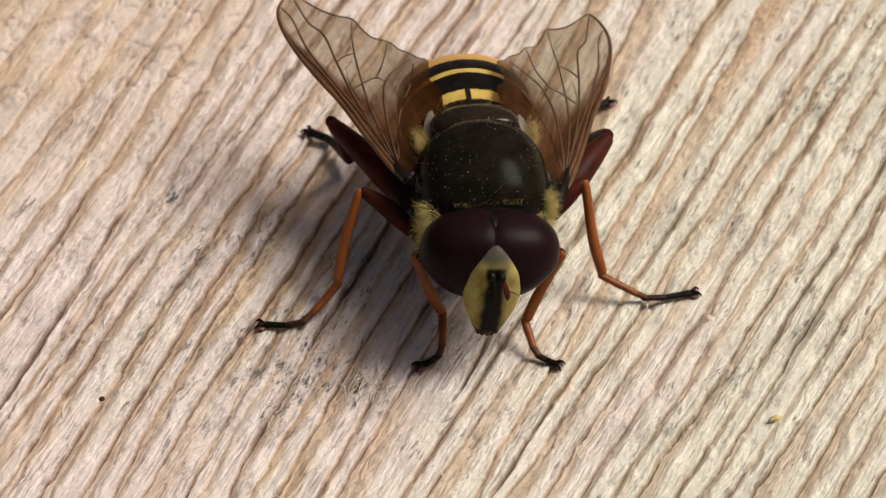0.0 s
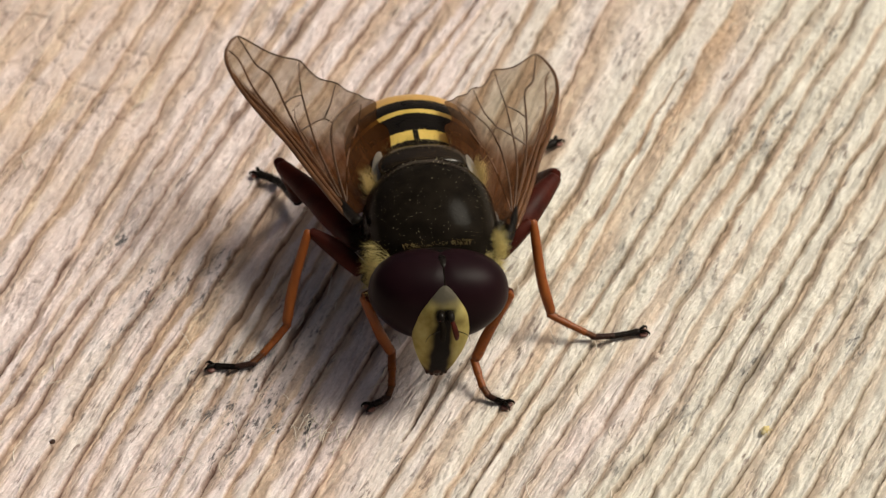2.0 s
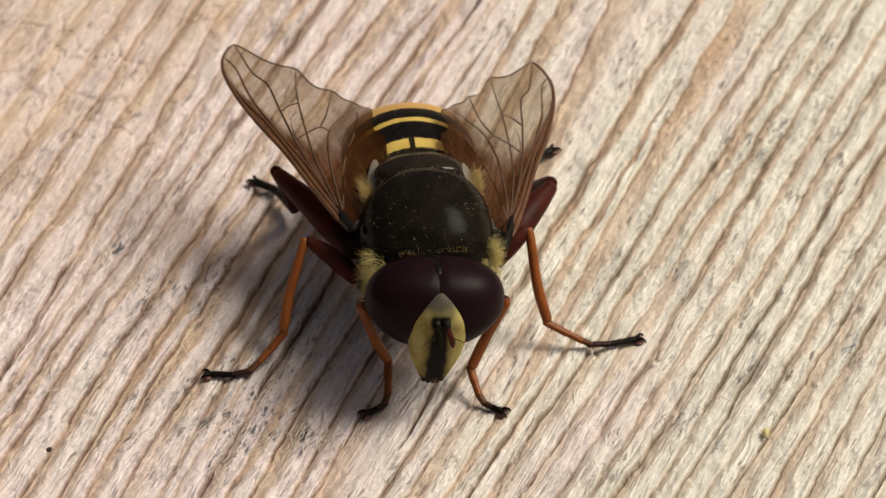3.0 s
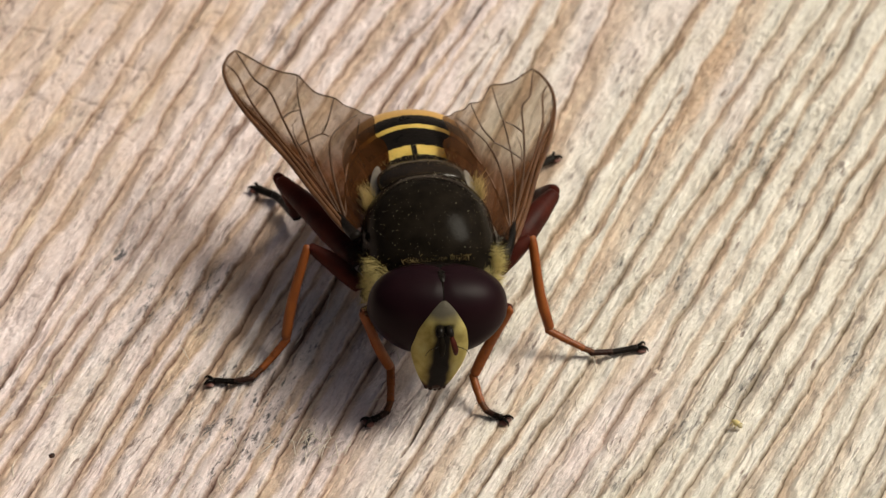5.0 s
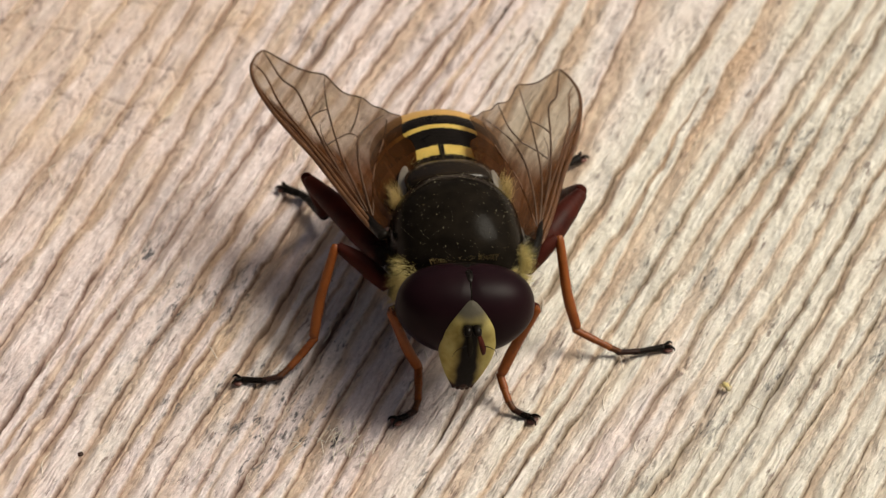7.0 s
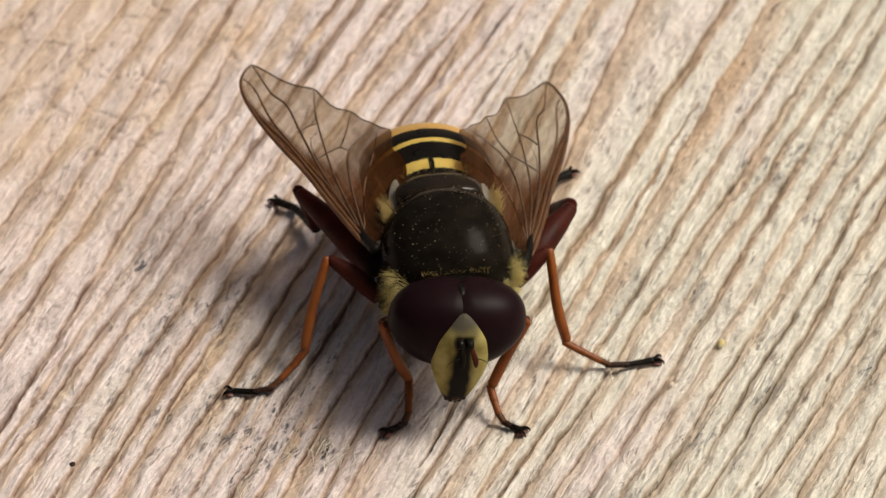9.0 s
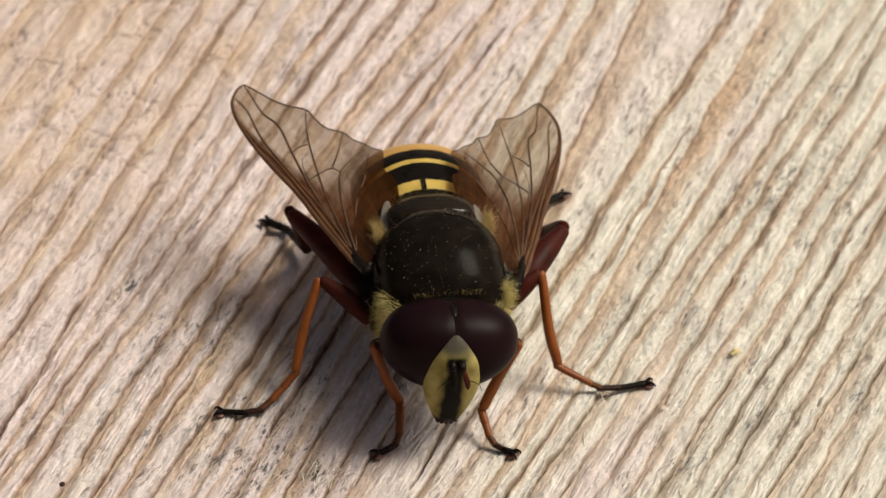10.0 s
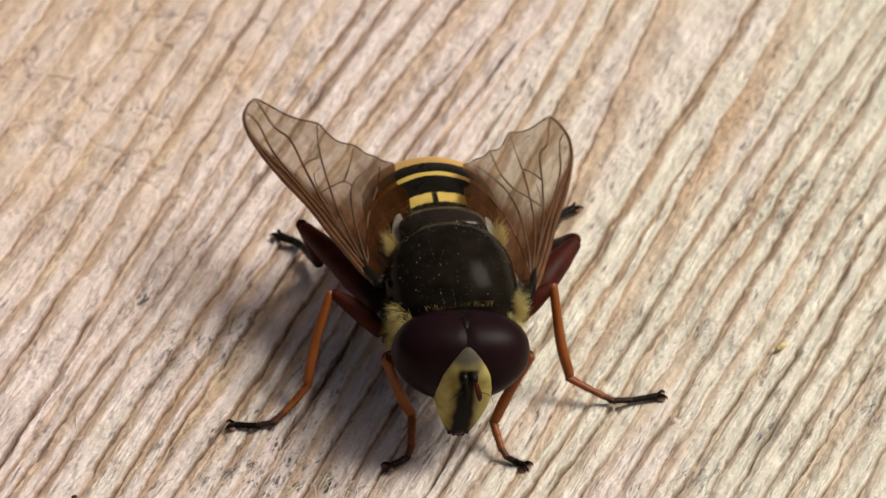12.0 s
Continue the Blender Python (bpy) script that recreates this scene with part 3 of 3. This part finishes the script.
def build_head(fly):
    """Head, about its own middle; leans a little to one side."""
    head_pose = pose(-0.12 * MM, -3.86 * MM, 3.5 * MM, 0, 6, 0)
    bm = bmesh.new()
    ball(bm, (0, 0.45, -0.1), (1.8, 0.7, 1.35), None, 40, 24)
    head = part("head", bm, MATS["black"], fly)
    head.matrix_basis = head_pose
    for sx in (-1, 1):
        # half of a broad rounded form that narrows downwards, split along the middle
        bm = bmesh.new()
        rings = []
        for i in range(49):
            th = math.pi * min(47.98, max(0.02, i)) / 48
            ring = []
            for j in range(72):
                ph = 2 * math.pi * j / 72
                px, py, pz = math.sin(th) * math.cos(ph), math.sin(th) * math.sin(ph), math.cos(th)
                px = math.copysign(abs(px) ** 0.74, px)
                pz = math.copysign(abs(pz) ** 0.76, pz)
                narrow = 1 - 0.30 * max(0, -pz) ** 1.3
                x = max(0.008, sx * px * 2.06 * narrow)
                z = 1.33 * pz - 0.04 * math.exp(-(x / 0.11) ** 2) * max(0, pz)
                y = 1.2 * py + 0.02 * math.exp(-(x / 0.08) ** 2) * max(0, -py)
                ring.append((sx * x, y, z))
            rings.append(ring)
        skin(bm, rings, False)
        inner = [f for f in bm.faces if all(abs(v.co.x) < 0.009 * MM for v in f.verts)]
        bmesh.ops.delete(bm, geom=inner, context="FACES")
        part("compound_eye", bm, MATS["eye"], head, "dark purple-brown compound eye")
    # face: a lozenge that narrows to the frons above and to the mouth below
    bm = bmesh.new()
    prof = spline([(1.0, 0.05, -0.97, 0.3), (0.94, 0.18, -1.05, 0.34), (0.77, 0.38, -1.18, 0.4), (0.5, 0.58, -1.31, 0.45), (0.2, 0.73, -1.37, 0.5), (-0.15, 0.82, -1.37, 0.58),
                   (-0.55, 0.84, -1.44, 0.63), (-0.95, 0.78, -1.45, 0.65), (-1.35, 0.65, -1.40, 0.6), (-1.7, 0.5, -1.34, 0.5), (-1.95, 0.37, -1.28, 0.4)], 170)
    rings = []
    for z, w, front, depth in prof:
        ring = []
        for j in range(180):
            q = 2 * math.pi * (j + 0.5) / 180
            bulge = max(0, -math.sin(q)) ** 0.42
            ring.append((w * math.cos(q), front + depth * (1 - bulge) + 0.25 * max(0, math.sin(q)), z))
        rings.append(ring)
    skin(bm, rings)
    spots = [v.co / MM for v in bm.verts]
    face = part("face", bm, MATS["face"], head, "yellow face with a black central stripe")
    wave = [noise.noise(Vector((c.x * 3, 0, c.z * 3))) for c in spots]
    dark = [float((1 - smooth(-0.07, 0.10, abs(c.x) - 0.22 - 0.06 * math.cos(1.5 * (c.z + 1.1)) - 0.09 * smooth(-0.1, 0.35, c.z) - 0.05 * w)) * smooth(-2.05, -1.85, c.z) * (1 - smooth(0.42, 0.58, c.z)) * (c.y < -0.9))
            for c, w in zip(spots, wave)]
    dust = [float(smooth(0.3, 0.8, c.z - 0.15 * abs(c.x) + 0.1 * w)) for c, w in zip(spots, wave)]
    rim = [float(max(1 - smooth(-1.86, -1.62, c.z + 0.12 * w), 0.45 * (1 - smooth(0.0, 0.22, abs(c.x) - 0.3)) * smooth(-1.7, -1.2, -abs(c.z + 1.0) - 0.7))) for c, w in zip(spots, wave)]
    for name, values in (("dark", dark), ("dust", dust), ("rim", rim)):
        face.data.attributes.new(name, "FLOAT", "POINT").data.foreach_set("value", values)
    for sx in (-1, 1):
        bm = bmesh.new()
        tube(bm, [(sx * 0.11, -1.30, 0.36), (sx * 0.14, -1.50, 0.38), (sx * 0.17, -1.60, 0.28)], [0.12, 0.13, 0.10], 16, 12)
        antenna = part("antenna", bm, MATS["black"], head)
        drop = 0.0 if sx > 0 else 0.08
        bm = bmesh.new()
        tube(bm, [(sx * 0.15 + 0.04, -1.58, 0.30), (sx * 0.17 + 0.10, -1.68, 0.08), (sx * 0.2 + 0.15, -1.70, -0.16), (sx * 0.2 + 0.19, -1.67, -0.34 - drop)], [0.07, 0.1, 0.105, 0.06], 24, 12, 0.55)
        # left flagellum gets a black cuticle, its shade put into the colour
        part("flagellum", bm, MATS["red" if sx > 0 else "bronze"], antenna, "red-brown flagellum" if sx > 0 else "flagellum coloured blackish for the shade on it")
        bm = bmesh.new()
        tube(bm, [(sx * 0.25 + 0.1, -1.72, 0.02), (sx * 0.42 + 0.1, -1.80, 0.02), (sx * 0.58 + 0.1, -1.80, -0.1), (sx * 0.66 + 0.1, -1.78, -0.34)], [0.016, 0.012, 0.009, 0.004], 20, 6)
        part("arista", bm, MATS["black"], antenna)
    bm = bmesh.new()
    for x, z, r in ((-0.27, -1.95, 0.075), (-0.14, -1.99, 0.09), (0.0, -2.02, 0.08), (0.12, -1.99, 0.09), (0.25, -1.95, 0.07), (0.0, -1.85, 0.22)):
        ball(bm, (x, -1.08 - 0.1 * (r < 0.2), z), (r, r * 1.2, r), None, 12, 8)
    part("mouthparts", bm, MATS["brown"], head)
    bm = bmesh.new()
    ball(bm, (0, -0.02, 1.22), (0.16, 0.32, 0.12), None, 20, 12)
    for x, y in ((-0.07, 0.08), (0.07, 0.08), (0, -0.1)):
        ball(bm, (x, y, 1.33), (0.04, 0.04, 0.025), None, 12, 8)
    part("ocelli", bm, MATS["black"], head)
    # the dark seam where the eyes meet, from the crown to the face
    bm = bmesh.new()
    tube(bm, [(0, -1.2 * math.sin(a) + 0.01, 1.30 * math.cos(a) ** 0.76) for a in np.linspace(0.25, 1.0, 8)], [0.026, 0.016, 0.014], 30, 8)
    part("eye_seam", bm, MATS["bronze"], head)
    rng = np.random.RandomState(28)
    bm = bmesh.new()
    roots = []
    for _ in range(520):
        a = rng.choice((1, -1)) * rng.uniform(math.radians(50), math.radians(135)) + math.radians(90)
        roots.append(((1.8 * math.cos(a), rng.uniform(0.55, 0.9), -0.1 + 1.35 * math.sin(a)), (math.cos(a), 0.25, math.sin(a))))
    hairs(bm, rng, roots, 0.34, 0.0042, 0.2)
    tagged(part("nape_hair", bm, MATS["hair"], head), kind="stuff")


def limb_mesh(points, radii, seg=14, flat=1.0, n=30):
    bm = bmesh.new()
    tube(bm, points, radii, n, seg, flat)
    return bm


def build_legs(fly):
    # root, hip, knee, ankle, then the foot's joints to its tip (mm)
    legs = {
        "front_leg": [[(-0.7, -2.5, 2.1), (-1.3, -2.7, 2.3), (-2.26, -2.99, 2.9), (-1.42, -3.2, 0.8), (-1.61, -4.32, 0.25), (-2.16, -4.64, 0.13)],
                      [(0.7, -2.5, 2.1), (1.3, -2.9, 2.3), (2.13, -3.42, 2.9), (0.94, -3.88, 0.8), (1.16, -4.68, 0.25), (1.63, -5.06, 0.13)]],
        "middle_leg": [[(-0.9, -1.4, 1.9), (-2.0, -1.2, 2.3), (-3.49, -0.13, 3.2), (-4.37, -1.57, 0.8), (-5.04, -2.06, 0.35), (-5.64, -2.42, 0.15), (-6.57, -2.29, 0.12)],
                       [(0.9, -1.4, 1.9), (2.0, -1.1, 2.4), (3.08, -0.69, 3.3), (3.49, -2.15, 0.8), (4.33, -2.42, 0.36), (4.87, -2.6, 0.18), (6.05, -2.45, 0.14)]],
        "hind_leg": [[(-1.0, -0.4, 2.0), (-1.9, 0.0, 2.3), (-4.0, 3.36, 3.0), (-3.4, 4.35, 0.7), (-3.78, 5.75, 0.3), (-4.32, 6.45, 0.12)],
                     [(1.0, -0.4, 2.0), (2.3, -0.6, 2.4), (4.16, 1.66, 3.0), (3.3, 4.4, 0.5), (4.1, 6.1, 0.28), (4.8, 6.75, 0.12)]],
    }
    rng = np.random.RandomState(38)
    for kind, sides in legs.items():
        hind = kind == "hind_leg"
        for p in sides:
            p = [Vector(q) for q in p]
            fat = 1.45 if hind else 1.0
            leg = part(kind, limb_mesh([p[0], (p[0] + p[1]) / 2 + Vector((0, 0, -0.15)), p[1]], [0.34, 0.36, 0.26]), MATS["black"], fly,
                       "dark red hind leg with a thick thigh" if hind else "orange leg with a dark foot")
            a, b = p[1], p[2]
            part("femur", limb_mesh([a, a.lerp(b, 0.5) + Vector((0, 0, 0.1)), b], [0.24 * fat, 0.30 * fat, 0.25 * fat, 0.14 * fat]), MATS["red"], leg, "dark red-brown femur")
            a, b = p[2], p[3]
            side = (b - a).cross(Vector((0, 0, 1))).normalized() * 0.08
            part("tibia", limb_mesh([a, a.lerp(b, 0.12) + Vector((0, 0, 0.1)), a.lerp(b, 0.6) + side, b], [0.12, 0.135, 0.145, 0.165, 0.15] if not hind else [0.17, 0.19, 0.19, 0.17]),
                 MATS["red" if hind else "orange"], leg)
            joints = p[3:]
            path = spline(joints, 6)
            for k in range(5):
                c, d = Vector(path[k]), Vector(path[k + 1])
                dark = hind or k > 3
                r = (0.128, 0.115, 0.105, 0.104, 0.104)[k] * (1.3 if hind else 1.0)
                bm = limb_mesh([c - (d - c) * 0.3, c.lerp(d, 0.5), d + (d - c) * 0.06], [r * 0.95, r * 0.97, r * (1.0 if k < 4 else 1.15)], 12, 0.85, 16)
                part("tarsus_segment", bm, MATS["black" if dark else ("orange", "orange", "tawny", "brown")[k]], leg)
            # short bristles down the tibia and the foot
            bm = bmesh.new()
            roots = []
            line = [p[2].lerp(p[3], f) for f in np.linspace(0.1, 1, 60)] + [Vector(q) for q in spline(joints, 60)]
            for q, ahead in zip(line, line[1:] + line[-1:]):
                d = (ahead - q).normalized() if (ahead - q).length > 1e-6 else Vector((0, -1, 0))
                for _ in range(5):
                    out = Vector(rng.normal(0, 1, 3))
                    out = (out - d * out.dot(d)).normalized()
                    roots.append((q + out * 0.1, out + d * 0.9))
            hairs(bm, rng, roots, 0.13, 0.004, 0.15)
            tagged(part("bristles", bm, MATS["black" if hind else "brown"], leg), kind="stuff")
            tip = Vector(path[-1])
            way = (tip - Vector(path[-2]))
            way.z = 0
            way.normalize()
            across = Vector((-way.y, way.x, 0))
            for sgn in (-1, 1):
                bm = limb_mesh([tip, tip + way * 0.17 + across * sgn * 0.10 + Vector((0, 0, 0.07)), tip + way * 0.28 + across * sgn * 0.15 + Vector((0, 0, 0.0)),
                                tip + way * 0.29 + across * sgn * 0.16 + Vector((0, 0, -0.1))], [0.06, 0.045, 0.028, 0.008], 8, 1, 16)
                part("claw", bm, MATS["black"], leg)
                bm = bmesh.new()
                ball(bm, tip + way * 0.12 + across * sgn * 0.07 + Vector((0, 0, -0.06)), (0.15, 0.15, 0.05), None, 12, 8)
                part("foot_pad", bm, MATS["pad"], leg)


WING_EDGE = [(0, -0.1), (0.67, -0.14), (2.05, -0.29), (3.61, -0.43), (5.01, -0.64), (6.34, -0.77), (7.41, -0.77), (8.03, -0.66), (8.47, -0.38), (8.69, 0.0), (8.44, 0.15),
             (8.06, 0.33), (7.6, 0.55), (7.15, 0.86), (6.72, 1.23), (6.3, 1.32), (5.75, 1.46), (5.21, 1.82), (4.8, 1.96), (4.5, 2.2), (4.25, 2.32), (4, 2.52), (3.75, 2.5), (3.2, 2.28),
             (2.9, 2.42), (2.4, 2.35), (2, 2.2), (1.6, 1.95), (1.2, 1.55), (0.7, 1.0), (0.1, 0.5)]
WING_VEINS = {
    "costal_vein": ([(0, -0.06), (2.05, -0.29), (3.61, -0.43), (5.01, -0.64), (6.34, -0.77), (7.41, -0.77), (8.11, -0.62), (8.52, -0.3), (8.69, 0.0)], 0.075, "costa"),
    "radial_vein": ([(0.3, 0.03), (1.86, -0.15), (3.3, -0.26), (4.99, -0.43), (6.25, -0.66), (7.32, -0.73)], 0.06, "costa"),
    "upper_branch_vein": ([(1.4, 0.05), (2.87, -0.08), (4.59, -0.3), (6.23, -0.44), (7.6, -0.36), (8.25, -0.48)], 0.04, "costa"),
    "lower_branch_vein": ([(0.9, 0.05), (2.71, 0.0), (3.87, 0.02), (5.2, 0.11), (6.49, 0.22), (7.23, 0.02), (8.17, 0.01), (8.69, -0.01)], 0.038, "vein"),
    "cross_vein": ([(5.2, 0.11), (5.34, 0.39), (5.33, 0.74)], 0.03, "vein"),
    "medial_vein": ([(0.8, 0.1), (2.08, 0.17), (2.97, 0.26), (3.84, 0.41), (5.16, 0.69), (6.01, 0.93), (6.72, 1.22)], 0.034, "vein"),
    "discal_cross_vein": ([(3.87, 0.02), (3.99, 0.48), (4.02, 0.9), (3.75, 1.08)], 0.03, "vein"),
    "outer_cross_vein": ([(4.02, 0.9), (4.56, 1.32), (5.21, 1.79)], 0.03, "vein"),
    "cubital_vein": ([(0.6, 0.15), (1.66, 0.36), (2.92, 0.7), (3.75, 1.08), (4.09, 1.56), (4.3, 2.18)], 0.036, "vein"),
    "spurious_vein": ([(3.3, 0.12), (3.87, 0.1), (4.42, 0.15), (4.87, 0.3)], 0.02, "vein"),
    "wing_margin": ([(8.69, 0.0), (8.44, 0.15), (8.06, 0.33), (7.6, 0.55), (7.15, 0.86), (6.72, 1.23), (6.3, 1.32), (5.75, 1.46), (5.21, 1.82), (4.8, 1.96), (4.5, 2.2), (4.25, 2.32), (4, 2.52), (3.75, 2.5)], 0.024, "vein"),
    "anal_vein": ([(0.6, 0.17), (2.18, 0.88), (3.29, 1.66), (4.1, 2.15)], 0.03, "costa"),
}


def wing_height(x, y):
    """A gentle pleating and camber of the membrane, in millimetres."""
    return 0.05 * math.sin(2.2 * y + 0.4 * x) * min(1, x / 2) + 0.07 * math.sin(0.55 * x) - 0.02 * y * y + 0.045 * math.sin(4.6 * x + 1.7 * y) * min(1, max(0, y - 0.5)) * min(1, x / 3)


def build_wings(fly):
    sides = (((-2.32, -0.69, 4.0), (-0.2836, 0.9554, 0.0824), (0.9469, 0.2654, 0.1813), 1.0),
             ((2.49, -1.18, 3.49), (0.2175, 0.9758, -0.0227), (-0.8126, 0.1939, 0.5497), 1.12))
    for root, along, across, broad in sides:
        e1 = Vector(along).normalized()
        e2 = Vector(across)
        e2 = (e2 - e1 * e1.dot(e2)).normalized()
        e3 = e1.cross(e2)
        turn = Matrix(((e1.x, e2.x, e3.x, 0), (e1.y, e2.y, e3.y, 0), (e1.z, e2.z, e3.z, 0), (0, 0, 0, 1)))
        up = 1 if e3.z > 0 else -1
        edge = spline(WING_EDGE, 200)
        edge[:, 1] *= broad
        xs = np.linspace(0.02, 8.685, 120)
        k = int(np.argmax(edge[:, 0]))
        lead, trail = edge[:k + 1], edge[k:][::-1]
        bm = bmesh.new()
        shade, film = [], []
        rows = []
        for x in xs:
            y0, y1 = np.interp(x, lead[:, 0], lead[:, 1]), np.interp(x, trail[:, 0], trail[:, 1])
            row = []
            for f in np.linspace(0, 1, 28):
                y = y0 + (y1 - y0) * f
                row.append(bm.verts.new((x * MM, y * MM, up * wing_height(x, y) * MM)))
                broad_band = np.interp(x, [0, 2.0, 4.0, 5.5, 6.6, 8.4], [0.7, 0.66, 0.54, 0.36, 0.15, 0.06])
                near = (1 - smooth(0.75 * broad_band, 1.35 * broad_band, y - y0)) * (0.8 + 0.2 * math.sin(9 * (y - y0) + 0.4)) * (1 - 0.6 * smooth(6.0, 7.6, x))
                film.append(float(1 - 0.3 * smooth(0.8, 1.0, f) * (1 - smooth(4.0, 5.0, x))))
                shade.append(float(np.clip(0.95 * near + 1.05 * (1 - smooth(2.2, 4.9, x + 0.2 * f)) + 0.42 * smooth(1.0, 1.9, y / broad) * (1 - smooth(4.0, 5.2, x)), 0, 1)))
            rows.append(row)
        for a, b in zip(rows, rows[1:]):
            for j in range(len(a) - 1):
                bm.faces.new((a[j], b[j], b[j + 1], a[j + 1]))
        wing = part("wing", bm, MATS["membrane"], fly, "clear amber-tinted wing with dark veins")
        at = wing.data.attributes.new("amber", "FLOAT", "POINT")
        at.data.foreach_set("value", shade)
        wing.data.attributes.new("film", "FLOAT", "POINT").data.foreach_set("value", film)
        wing.matrix_basis = Matrix.Translation(Vector(root) * MM) @ turn
        for name, (pts, r, mat) in WING_VEINS.items():
            bm = limb_mesh([(x, y * broad, up * wing_height(x, y * broad)) for x, y in pts], [r * 1.1, r, r * 0.8, r * 0.5], 8, 0.8, 60)
            part(name, bm, MATS[mat], wing)
        bm = bmesh.new()
        ball(bm, (1.35, 1.5 * broad, up * 0.12), (0.6, 0.16, 0.03), Matrix.Rotation(radians(28), 4, "Z"), 24, 12)
        part("calypter", bm, MATS["scale"], wing, "small whitish wing scale")
        bm = bmesh.new()
        tube(bm, [(-0.5, 0.1, -0.25), (0.0, 0.06, -0.1), (0.5, 0.05, 0.0), (1.0, 0.02, 0.02)], [0.2, 0.17, 0.12, 0.06], 24, 12, 0.7)
        part("wing_hinge", bm, MATS["black"], wing)


def motions():
    """The fly turns its body a little on its planted feet; the mite walks past it."""
    fly = bpy.data.objects["hoverfly"]
    legs = [ob for ob in fly.children if ob.name.split(".")[0] in ("front_leg", "middle_leg", "hind_leg")]
    start = fly.matrix_world.copy()
    middle = Vector((0.3, -1.0, 3.5)) * MM
    # seconds, turn about x, y and z (degrees), shift (mm)
    leans = [(0.0, 0, 0, 0, 0, 0, 0), (3.0, 0, 0.05, 0.05, 0, 0.01, 0), (5.5, 0.17, 0.13, 0.21, -0.03, 0.03, 0), (7.5, 0.25, 0.25, 0.28, -0.03, 0.0, 0.02),
             (9.5, 0.6, 0.12, 1.22, -0.04, 0.22, -0.16), (12.0, 0.6, 0.12, 1.22, -0.04, 0.24, -0.16)]
    rows = [(t, Matrix.Translation(middle + Vector((x, y, z)) * MM) @ pose(0, 0, 0, rx, ry, rz) @ Matrix.Translation(-middle) @ start) for t, rx, ry, rz, x, y, z in leans]
    walk(fly, rows)
    for leg in legs:
        walk(leg, [(t, m.inverted() @ start) for t, m in rows])
    walk(bpy.data.objects["mite"], [(t, pose(x * MM, y * MM, 0.03 * MM, 0, 0, a)) for t, x, y, a in MITE_WAY])


build_ground()
build_board()
build_splinters()
build_crumb()
build_fly()
build_mite()
motions()
